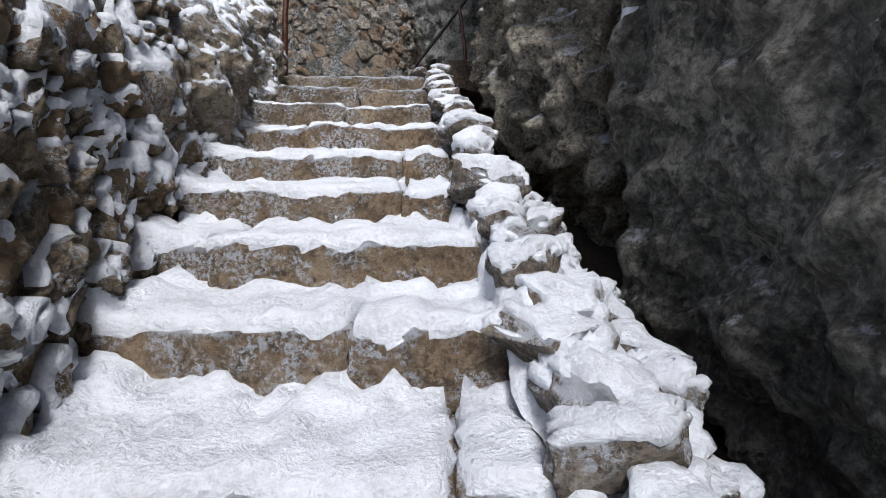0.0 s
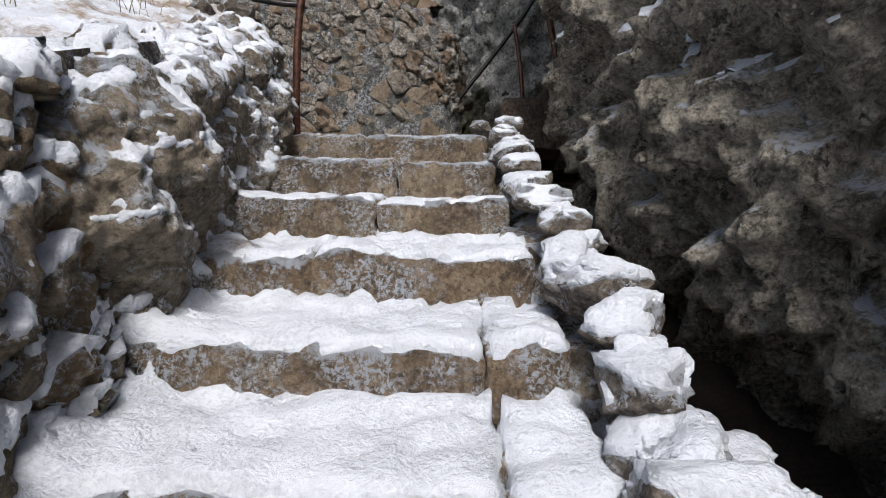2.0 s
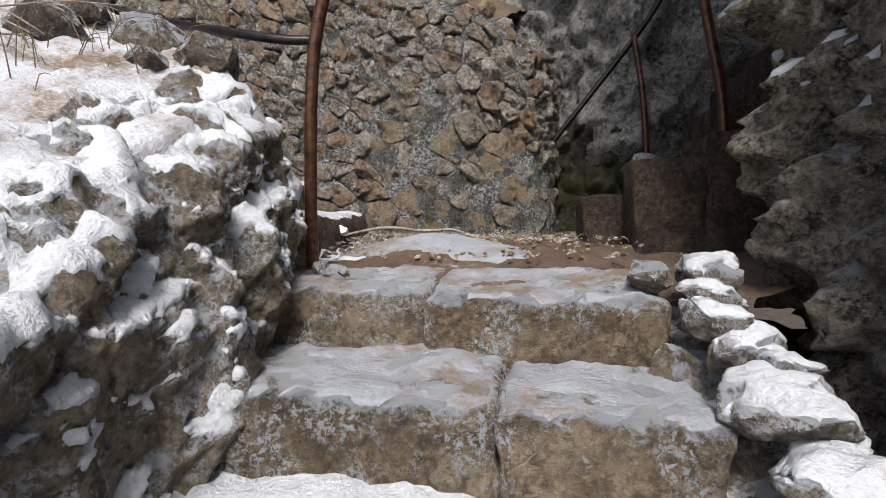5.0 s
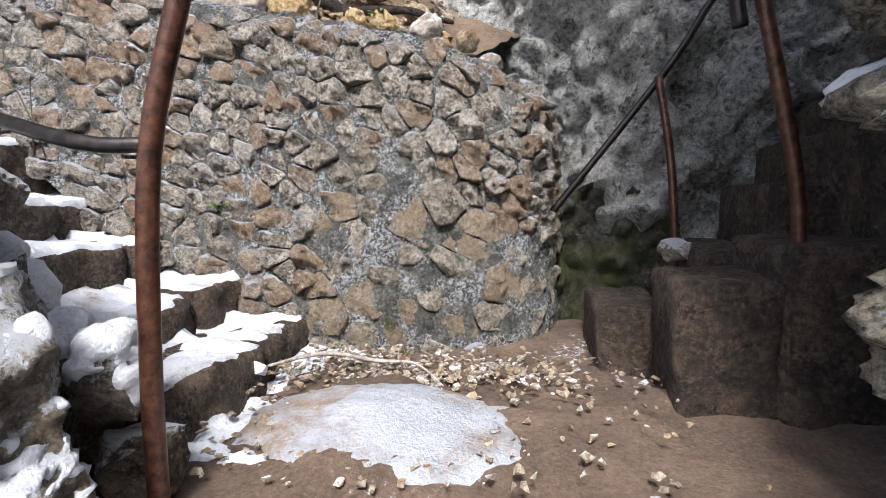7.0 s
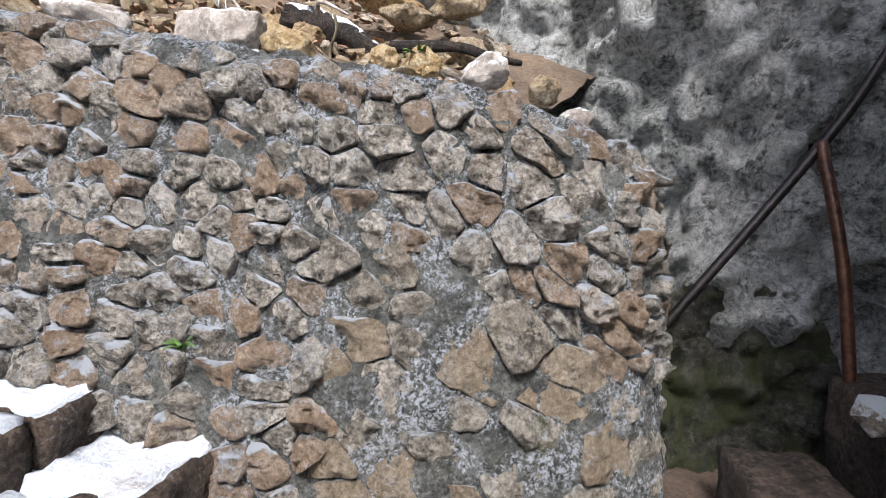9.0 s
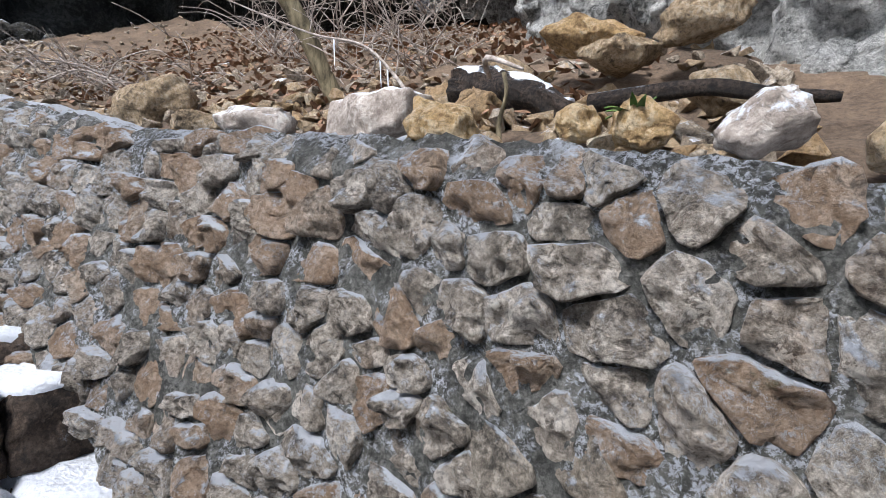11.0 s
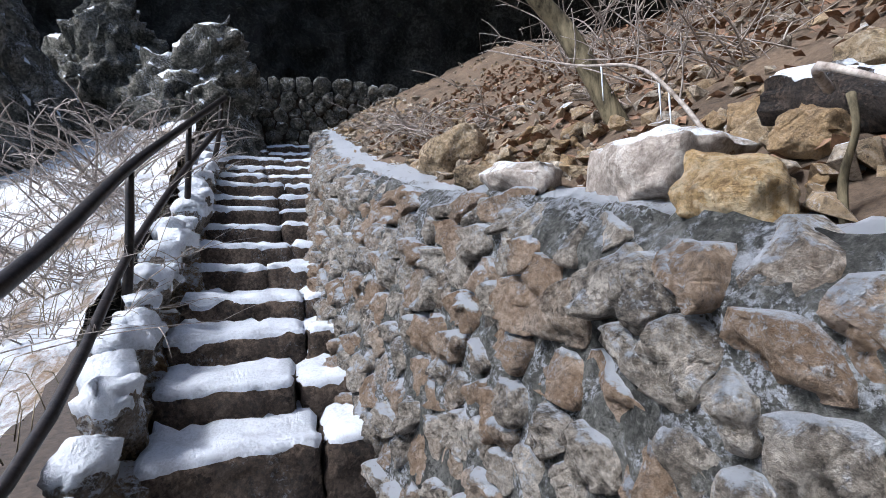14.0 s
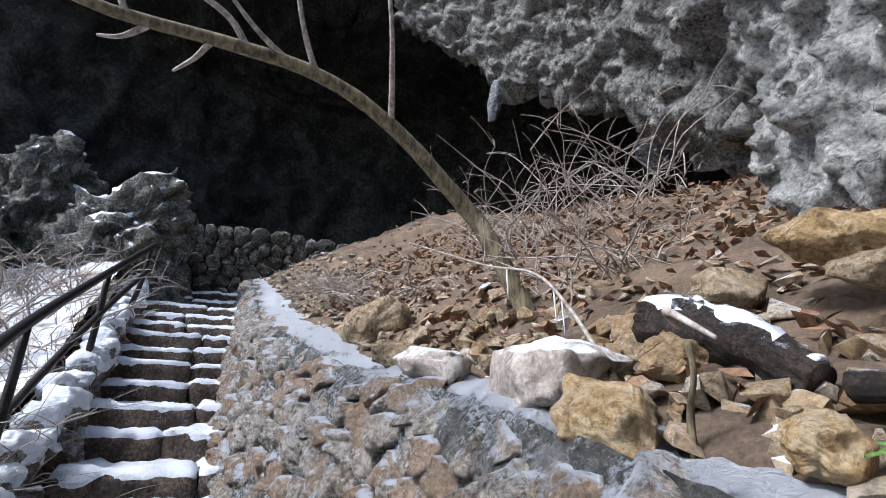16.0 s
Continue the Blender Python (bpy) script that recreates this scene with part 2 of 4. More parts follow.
BLACK_PIPE = plain("dark_pipe", (0.008, 0.008, 0.009), (0.04, 0.032, 0.03), 24.0, metal=0.5, rough=0.4)
BARK = plain("bark", (0.035, 0.028, 0.014), (0.24, 0.2, 0.12), 30.0, rough=0.9, bump=0.9, stretch=(1, 1, 0.25))
TWIG = plain("frosted_twig", (0.14, 0.11, 0.09), (0.5, 0.45, 0.41), 30.0, rough=0.9)
ROTTEN = rock("rotten_log", (0.008, 0.006, 0.005), (0.045, 0.03, 0.022), (0.13, 0.09, 0.065), 9.0, snow=0.12, bump=1.0)
ICE = plain("ice", (0.55, 0.6, 0.68), (0.85, 0.88, 0.95), 30.0, rough=0.15)
FERN = plain("fern_leaf", (0.03, 0.07, 0.012), (0.12, 0.22, 0.04), 40.0, rough=0.6)
DEAD_LEAF = plain("dead_leaf", (0.08, 0.04, 0.022), (0.28, 0.16, 0.09), 40.0, rough=0.7)


# ---- building helpers ----
def mesh_of(name, verts, faces, material, smooth=False):
    me = bpy.data.meshes.new(name)
    me.from_pydata([tuple(v) for v in verts], [], faces)
    me.materials.append(material)
    if smooth:
        me.polygons.foreach_set("use_smooth", [True] * len(me.polygons))
    me.update()
    return me


def part(name, me, parent=None, label="", at=None):
    ob = new(name, me)
    if at is not None:
        ob.location = at
    if parent:
        ob.parent = parent
    return tagged(ob, label)


def rough_of(p, scale, octaves=5):
    return noise.fractal(p * scale, 0.9, 2.1, octaves)


def craggy(amount, scale, fine=0.3):
    """Relief of broken rock: blocks with edges, and roughness on them."""
    def f(p):
        q = p * scale
        q = q + 0.35 * noise.noise_vector(q * 0.9)
        d = noise.voronoi(q)[0]
        q2 = q * 2.7
        d2 = noise.voronoi(q2)[0]
        return amount * (0.9 * min(0.5, d[1] - d[0]) + 0.4 * min(0.5, d2[1] - d2[0]) - 0.45 * d[0] + fine * rough_of(p, scale * 2.5))
    return f


def sheet(name, at, nu, nv, material, relief=None, smooth=True, flip=False):
    """A surface from at(u, v), u and v in 0..1, pushed along its normals by relief(point)."""
    verts = [Vector(at(i / nu, j / nv)) for j in range(nv + 1) for i in range(nu + 1)]
    faces = []
    for j in range(nv):
        for i in range(nu):
            a = j * (nu + 1) + i
            f = (a, a + 1, a + nu + 2, a + nu + 1)
            faces.append(f[::-1] if flip else f)
    me = mesh_of(name, verts, faces, material, smooth)
    if relief:
        normals = [v.normal.copy() for v in me.vertices]
        for v, nrm in zip(me.vertices, normals):
            v.co = v.co + nrm * relief(v.co)
        me.update()
    return me


def lerp_table(table, x):
    if x <= table[0][0]:
        return table[0][1]
    for (x0, a), (x1, b) in zip(table, table[1:]):
        if x <= x1:
            return a + (b - a) * (x - x0) / (x1 - x0)
    return table[-1][1]


def curve_at(points, u):
    """A point on a smooth curve through points, u in 0..1."""
    f = u * (len(points) - 1)
    i = min(int(f), len(points) - 2)
    f -= i
    p = [Vector(points[max(0, min(len(points) - 1, k))]) for k in (i - 1, i, i + 1, i + 2)]
    return 0.5 * (2 * p[1] + (p[2] - p[0]) * f + (2 * p[0] - 5 * p[1] + 4 * p[2] - p[3]) * f * f + (3 * p[1] - p[0] - 3 * p[2] + p[3]) * f ** 3)


def tube(points, radii, sides=8, per=6, knobby=0.0):
    """Vertices and faces of a round bar along a smooth curve."""
    n = (len(points) - 1) * per if len(points) > 2 else max(1, per // 2)
    verts, faces, side = [], [], None
    for i in range(n + 1):
        u = i / n
        c = curve_at(points, u)
        way = (curve_at(points, min(1, u + 0.01)) - curve_at(points, max(0, u - 0.01))).normalized()
        if side is None:
            side = way.orthogonal().normalized()
        side = (side - way * side.dot(way)).normalized()
        other = way.cross(side)
        f = u * (len(radii) - 1)
        k = min(int(f), len(radii) - 2)
        r = radii[k] + (radii[k + 1] - radii[k]) * (f - k)
        for s in range(sides):
            a = 2 * math.pi * s / sides
            rr = r * (1 + knobby * noise.noise(Vector((c.x * 9 + 3 * math.cos(a), c.y * 9 + 3 * math.sin(a), c.z * 9))))
            verts.append(c + side * (rr * math.cos(a)) + other * (rr * math.sin(a)))
    for i in range(n):
        for s in range(sides):
            a, b = i * sides + s, i * sides + (s + 1) % sides
            faces.append((a, b, b + sides, a + sides))
    faces.append(tuple(range(sides))[::-1])
    faces.append(tuple(n * sides + s for s in range(sides)))
    return verts, faces


def bar(name, points, radii, material, sides=8, per=6, knobby=0.0, parent=None, label=""):
    v, f = tube(points, radii, sides, per, knobby)
    return part(name, mesh_of(name, v, f, material, True), parent, label)


def joined(name, pieces, material, smooth=False):
    verts, faces = [], []
    for v, f in pieces:
        o = len(verts)
        verts += v
        faces += [tuple(i + o for i in q) for q in f]
    return mesh_of(name, verts, faces, material, smooth)


def lump(size, rng, points=16, box=0.55):
    """An angular broken stone: the hull of points on a rounded box."""
    bm = bmesh.new()
    for _ in range(points):
        d = Vector((rng.gauss(0, 1), rng.gauss(0, 1), rng.gauss(0, 1))).normalized()
        k = max(abs(d.x), abs(d.y), abs(d.z))
        d = d * ((1 - box) + box / k) * rng.uniform(0.86, 1.0)
        bm.verts.new((d.x * size[0] / 2, d.y * size[1] / 2, d.z * size[2] / 2))
    hull = bmesh.ops.convex_hull(bm, input=bm.verts)
    bmesh.ops.delete(bm, geom=[g for g in hull["geom_interior"] if isinstance(g, bmesh.types.BMVert)], context="VERTS")
    bm.verts.index_update()
    out = [v.co.copy() for v in bm.verts], [tuple(v.index for v in f.verts) for f in bm.faces]
    bm.free()
    return out


def big_stone(size, rng, detail=2, rough=0.05):
    """A larger stone: a hull, cut finer and roughened."""
    v, f = lump([0.82 * q for q in size], rng, 30, 0.5)
    bm = bmesh.new()
    made = [bm.verts.new(p) for p in v]
    for q in f:
        bm.faces.new([made[i] for i in q])
    bmesh.ops.triangulate(bm, faces=bm.faces)
    bmesh.ops.subdivide_edges(bm, edges=bm.edges, cuts=detail, use_grid_fill=True)
    rough = 0.13 if detail > 4 else 0.08 if detail > 2 else rough
    off = Vector((rng.uniform(0, 50), rng.uniform(0, 50), 0))
    s = max(size)
    for vert in bm.verts:
        p = vert.co
        k = 1 + rough * 2.2 * rough_of(p / s + off, 3.0, 4)
        vert.co = p * k
    bm.verts.index_update()
    out = [q.co.copy() for q in bm.verts], [tuple(q.index for q in face.verts) for face in bm.faces]
    bm.free()
    return out


def moved(piece, at, turn=(0, 0, 0)):
    m = pose(*at, *turn)
    return [m @ v for v in piece[0]], piece[1]


def stone(name, at, size, turn, material, rng, label, category="stone", group="", detail=2):
    v, f = big_stone(size, rng, detail)
    me = mesh_of(name, v, f, material, detail > 3)
    ob = new(name, me)
    ob.matrix_world = pose(*at, *turn)
    return tagged(ob, label, category, group)


def block(x0, x1, y0, y1, z0, z1, rng, grid=0.034, wobble=0.016, lean=0.0, r=(0.045, 0.045, 0.045)):
    """A rough-hewn block, worn round along its edges, its faces split like broken stone."""
    c, s = Vector(((x0 + x1) / 2, (y0 + y1) / 2, (z0 + z1) / 2)), Vector((x1 - x0, y1 - y0, z1 - z0))
    n = [max(2, round(q / grid)) for q in s]
    index, verts, faces = {}, [], []
    off = Vector((rng.uniform(0, 90), rng.uniform(0, 90), 5))

    def at(key):
        if key not in index:
            index[key] = len(verts)
            p = Vector([(k / m - 0.5) * q for k, m, q in zip(key, n, s)])
            inner = Vector([max(-(h / 2 - e), min(h / 2 - e, q)) for h, q, e in zip(s, p, r)])
            d = Vector([q / e for q, e in zip(p - inner, r)])
            if d.length > 1:
                p = inner + Vector([q * e / d.length for q, e in zip(d, r)])
            w = p + off
            p = p + wobble * (noise.noise_vector(w * 4) + 0.7 * noise.noise_vector(w * 11) + 0.45 * noise.noise_vector(w * 26))
            verts.append(c + p + Vector((0, lean * p.x, 0)))
        return index[key]
    for axis in range(3):
        a, b = [q for q in range(3) if q != axis]
        for end in (0, n[axis]):
            for i in range(n[a]):
                for j in range(n[b]):
                    quad = []
                    for di, dj in ((0, 0), (1, 0), (1, 1), (0, 1)):
                        key = [0, 0, 0]
                        key[axis], key[a], key[b] = end, i + di, j + dj
                        quad.append(at(tuple(key)))
                    out = (end > 0) == (axis != 1)
                    faces.append(tuple(quad) if out else tuple(quad[::-1]))
    return verts, faces


def snow_shell(pieces, thick, low, soft=0.35, clump=0.45, scale=9.0, keep=None):
    """Snow that lies on shapes: a skin over the faces that look up, with a ragged edge. thick: metres, or a function of the place."""
    verts, faces = [], []
    for v, f in pieces:
        me = mesh_of("cover", v, f, SNOW_THICK)
        at = []
        for q in me.vertices:
            p, up = q.co, q.normal.z
            w = up - low + clump * (noise.fractal(p * scale, 0.8, 2.1, 4) * 0.75)
            at.append((max(0.0, min(1.0, w / soft)), w))
        used = {}
        for poly in me.polygons:
            ids = list(poly.vertices)
            if max(at[i][1] for i in ids) <= 0 or (keep and not keep(poly.center)):
                continue
            face = []
            for i in ids:
                if i not in used:
                    used[i] = len(verts)
                    q = me.vertices[i]
                    h = thick(q.co) if callable(thick) else thick
                    k = at[i][0]
                    lift = h * k * (2 - k) * (0.8 + 0.5 * noise.noise(q.co * 14)) if at[i][1] > 0 else max(-0.02, 0.2 * at[i][1])
                    verts.append(q.co + (q.normal * 0.6 + Vector((0, 0, 0.4 if lift > 0 else 0.0))) * lift)
                face.append(used[i])
            faces.append(tuple(face))
        bpy.data.meshes.remove(me)
    return verts, faces


def snow_on(name, pieces, material, thick, low, label, group="", **how):
    v, f = snow_shell(pieces, thick, low, **how)
    return tagged(part(name, mesh_of(name, v, f, material, True)), label, "snow", group, kind="stuff")


def world_mesh(ob):
    m = ob.matrix_world
    return [m @ v.co for v in ob.data.vertices], [tuple(p.vertices) for p in ob.data.polygons]


def clip(poly, a, b):
    """The part of a polygon that lies nearer to a than to b."""
    mx, my, nx, ny = (a[0] + b[0]) / 2, (a[1] + b[1]) / 2, b[0] - a[0], b[1] - a[1]
    side = [(p[0] - mx) * nx + (p[1] - my) * ny for p in poly]
    out = []
    for i, p in enumerate(poly):
        q, s, r = poly[i - 1], side[i], side[i - 1]
        if (s <= 0) != (r <= 0):
            k = r / (r - s)
            out.append((q[0] + (p[0] - q[0]) * k, q[1] + (p[1] - q[1]) * k))
        if s <= 0:
            out.append(p)
    return out


def cells(width, height, cw, ch, rng, jitter=0.36):
    """Irregular stone outlines that fill a rectangle, from rows of jittered seeds."""
    seeds = []
    v = ch * 0.5
    row = 0
    while v < height + ch:
        u = rng.uniform(-0.5, 0.5) * cw
        h = ch * rng.uniform(0.8, 1.25)
        while u < width + cw:
            w = cw * rng.choice((0.6, 0.8, 1.0, 1.3, 1.6))
            seeds.append((u + rng.uniform(-1, 1) * jitter * cw * 0.4, v + rng.uniform(-1, 1) * jitter * ch))
            u += w
        v += h
        row += 1
    out = []
    for s in seeds:
        near = sorted((t for t in seeds if t != s and abs(t[0] - s[0]) < 3.2 * cw and abs(t[1] - s[1]) < 3.6 * ch), key=lambda t: (t[0] - s[0]) ** 2 + (t[1] - s[1]) ** 2)[:16]
        poly = [(s[0] - 1.2 * cw, s[1] - 1.4 * ch), (s[0] + 1.2 * cw, s[1] - 1.4 * ch), (s[0] + 1.2 * cw, s[1] + 1.4 * ch), (s[0] - 1.2 * cw, s[1] + 1.4 * ch)]
        for t in near:
            poly = clip(poly, s, t)
            if len(poly) < 3:
                break
        if len(poly) >= 3 and 0 <= s[0] <= width:
            out.append((s, poly))
    return out


def cell_stone(poly, place, rng, gap, proud, turns=20, rise=0.35, facets=3):
    """A face stone of a rubble wall, from its outline: rounded corners and a face broken along a few planes.
    place(u, v, h) is the point h in front of the wall."""
    cx, cy = sum(p[0] for p in poly) / len(poly), sum(p[1] for p in poly) / len(poly)
    reach = []
    for i in range(turns):
        a = 2 * math.pi * i / turns
        ca, sa = math.cos(a), math.sin(a)
        best = 1.0
        for k, p in enumerate(poly):
            q = poly[(k + 1) % len(poly)]
            ex, ey, px, py = q[0] - p[0], q[1] - p[1], p[0] - cx, p[1] - cy
            det = ca * ey - sa * ex
            if abs(det) > 1e-9:
                t, w = (px * ey - py * ex) / det, (px * sa - py * ca) / det
                if t > 0 and -1e-6 <= w <= 1 + 1e-6:
                    best = min(best, t)
        reach.append(best)
    reach = [max(0.02, 0.12 * reach[i - 1] + 0.76 * r + 0.12 * reach[(i + 1) % turns] - gap) * rng.uniform(0.95, 1.04) for i, r in enumerate(reach)]
    size = sum(reach) / turns
    planes = [(rng.uniform(-0.8, 0.8), rng.uniform(-0.5, 0.9), rng.uniform(0.7, 1.2) * proud) for _ in range(facets)]
    off = Vector((rng.uniform(0, 80), rng.uniform(0, 80), rng.uniform(0, 80)))
    verts, faces = [], []
    rings = ((1.0, -0.05, 0), (1.0, rise, 1), (0.94, 0.78, 1), (0.8, 1.0, 1), (0.6, 1.1, 1), (0.35, 1.15, 1))
    for m, h, free in rings:
        for i in range(turns):
            a = 2 * math.pi * i / turns
            du, dv = reach[i] * m * math.cos(a), reach[i] * m * math.sin(a)
            lift = h
            if free:
                lift = min([proud * h * 1.2] + [c + au * du + bv * dv for au, bv, c in planes])
                lift += 0.42 * proud * noise.fractal(Vector((du, dv, 0)) * 22 + off, 0.8, 2.0, 3)
                lift = max(lift, 0.1 * proud)
            verts.append(place(cx + du, cy + dv, lift))
    last = len(rings) - 1
    for k in range(last):
        for i in range(turns):
            j = (i + 1) % turns
            faces.append((k * turns + i, k * turns + j, (k + 1) * turns + j, (k + 1) * turns + i))
    verts.append(place(cx, cy, min([1.2 * proud] + [c for _, _, c in planes])))
    for i in range(turns):
        faces.append((last * turns + i, last * turns + (i + 1) % turns, len(rings) * turns))
    return verts, faces


# ---- plan ----
def tread_y(k):
    return 4.53 - 0.447 * k


def tread_z(k):
    return 1.94 - 0.211 * k


LEFT_EDGE = [(0, -1.49), (1, -1.48), (2, -1.4), (3, -1.35), (4, -1.27), (5, -1.2), (6, -1.13), (7, -1.02), (8, -0.93), (12, -0.8)]
RIGHT_EDGE = [(0, -0.2), (1, -0.17), (2, -0.13), (3, -0.06), (4, -0.02), (5, 0.02), (6, 0.1), (7, 0.16), (8, 0.2), (12, 0.3)]
WALL_TOP = [(-9.4, 6.15), (-6.7, 5.1), (-5.3, 4.68), (-4.9, 4.6), (-3.6, 4.22), (-2.7, 4.05), (-2.1, 3.92), (-1.7, 3.84), (-1.4, 3.76), (-1.07, 3.67), (-0.83, 3.58), (-0.3, 3.38)]
WALL_LINE = [(-9.4, 6.62), (-8.0, 6.56), (-6.6, 6.47), (-5.8, 6.42), (-4.5, 6.45), (-3.6, 6.58), (-2.9, 6.66), (-2.4, 6.69), (-1.9, 6.7), (-1.4, 6.7), (-1.05, 6.72), (-0.78, 6.78), (-0.58, 6.9), (-0.46, 7.1), (-0.4, 7.4), (-0.38, 7.8)]


def stair_up(x):
    """Height of the upper flight under a point x."""
    return lerp_table([(-9.4, 5.95), (-8.95, 5.77), (-3.35, 3.15), (-2.95, 2.84), (-2.55, 2.6), (-2.15, 2.38), (-1.75, 2.17), (-1.6, 1.95)], x)


def left_top(y):
    return 1.42 + 0.37 * (y - 1.5)


def snowfield(x, y):
    d = -1.5 - x
    return left_top(y) - 0.04 + 0.3 * d + 0.025 * d * abs(d) + 0.06 * rough_of(Vector((x, y, 0)), 1.3, 4)


def slope_z(x, y):
    """The littered slope behind the wall."""
    d = y - 6.95
    return lerp_table(WALL_TOP, x) - 0.03 + 0.56 * min(d, 3.1) - 0.25 * max(0, d - 3.1) + 0.07 * rough_of(Vector((x, y, 3)), 1.1, 5)


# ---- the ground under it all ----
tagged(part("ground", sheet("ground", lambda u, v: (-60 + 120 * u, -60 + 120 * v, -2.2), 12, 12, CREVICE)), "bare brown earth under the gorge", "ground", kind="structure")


# ---- lower flight ----
def lower_flight():
    rng = random.Random(3)
    stairs = tagged(new("stair_flight"), "rustic stone stairs of rough-hewn blocks under patchy snow", "stairs", kind="structure")
    core, treads = [], {}
    for k in range(0, 13):
        l, r, y, z = lerp_table(LEFT_EDGE, k), lerp_table(RIGHT_EDGE, k), tread_y(k), tread_z(k)
        deep = 0.62
        if k == 0:
            cuts = [-0.93, ]
        elif k == 1:
            cuts = [-0.66]
        elif k == 2:
            cuts = [-0.7]
        elif k == 3:
            cuts = [-0.87]
        elif k == 6:
            cuts = [-0.86]
        else:
            cuts = [l + (r - l) * rng.uniform(0.55, 0.85)]
        edges = [l - 0.06, *cuts, r + 0.04]
        for a, b in zip(edges, edges[1:]):
            dip = rng.uniform(-0.012, 0.012)
            bow = rng.uniform(-0.02, 0.02)
            v, f = block(a - 0.004, b + 0.004, y + bow, y + deep + bow, z - 0.27, z + dip - (0.02 if k > 2 else 0.0), rng, 0.03, 0.022, rng.uniform(-0.03, 0.03), (0.02, 0.055, 0.055))
            treads.setdefault(k, []).append((v, f))
            part("step_block", mesh_of("step_block", v, f, STEP_SNOWY if k > 2 else STEP_STONE, True), stairs)
        core.append(([Vector(p) for p in ((l - 0.1, y + 0.25, z - 0.5), (r + 0.05, y + 0.25, z - 0.5), (r + 0.05, y + 0.75, z - 0.5), (l - 0.1, y + 0.75, z - 0.5), (l - 0.1, y + 0.25, z - 0.06), (r + 0.05, y + 0.25, z - 0.06), (r + 0.05, y + 0.75, z - 0.06), (l - 0.1, y + 0.75, z - 0.06))], [(0, 3, 2, 1), (4, 5, 6, 7), (0, 1, 5, 4), (1, 2, 6, 5), (2, 3, 7, 6), (3, 0, 4, 7)]))
    part("stair_core", joined("stair_core", core, MORTAR), stairs)
    for k in range(0, 13):
        back, deep = tread_y(k) + 0.3, 0.006 if k < 2 else 0.01 if k == 2 else 0.022 + 0.003 * k

        def thick(p, back=back, deep=deep, k=k):
            pile = max(0.0, min(1.0, (p.y - back) / 0.15))
            side = max(0.0, min(1.0, (lerp_table(LEFT_EDGE, k) + 0.16 - p.x) / 0.2))
            return deep * (1 + 1.1 * pile * (1 + 1.4 * noise.noise(p * 8)) + 1.6 * side)
        snow_on("snow_patch", treads[k], SNOW_THICK if k > 3 else SNOW_WORN if k > 1 else SNOW_ICY, thick, 0.88 if k < 2 else 0.7 if k < 4 else 0.56,
                "thick white snow lying on a stone tread" if k > 2 else "thin icy trodden snow on a stone tread", "snow on the lower stairs", clump=0.6, scale=9.0)


lower_flight()


def curb():
    """Loose stones along the outer edge of the lower flight."""
    rng = random.Random(11)
    laid = []
    y = 0.15
    while y < 4.75:
        k = (4.53 - y) / 0.447
        x, z = lerp_table(RIGHT_EDGE, k), tread_z(k)
        s = rng.uniform(0.24, 0.36) * (0.72 if y > 3.2 else 1.0)
        ob = stone("curb_stone", (x + 0.15 + rng.uniform(-0.03, 0.06), y, z - 0.01 + rng.uniform(-0.02, 0.05)), (s * 1.0, s * 1.35, s * 0.7), (rng.uniform(-14, 14), rng.uniform(-14, 14), rng.uniform(0, 180)), CURB_STONE, rng, "snow-capped rough stone edging the lower stairs", group="curb stones", detail=5)
        laid.append(world_mesh(ob))
        if y < 2.6:
            ob = stone("curb_stone", (x + 0.4 + rng.uniform(-0.05, 0.08), y + 0.1, z - 0.2 + rng.uniform(-0.06, 0.03)), (s, s, s * 0.7), (rng.uniform(-14, 14), rng.uniform(-14, 14), rng.uniform(0, 180)), CURB_STONE, rng, "snow-covered rough stone beside the lower stairs", group="curb stones", detail=5)
            laid.append(world_mesh(ob))
        y += s * 0.5
    snow_on("snow_cap", laid, SNOW_THICK, lambda p: 0.03 if p.y < 3.2 else 0.01, 0.5, "soft snow capping the stones along the stairs", "snow on the curbs", clump=0.8)
    base = []
    for i in range(26):
        y = -0.3 + i * 0.2
        k = (4.53 - y) / 0.447
        x, z = lerp_table(RIGHT_EDGE, k), tread_z(k)
        base.append(moved(big_stone((0.46, 0.4, 0.6), rng, 5), (x + 0.16, y, z - 0.36), (0, rng.uniform(-8, 8), rng.uniform(-20, 20))))
    tagged(part("stair_footing", joined("stair_footing", base, SIDE_ROCK)), "rough stone footing under the edge of the stairs", "footing", kind="structure")


curb()


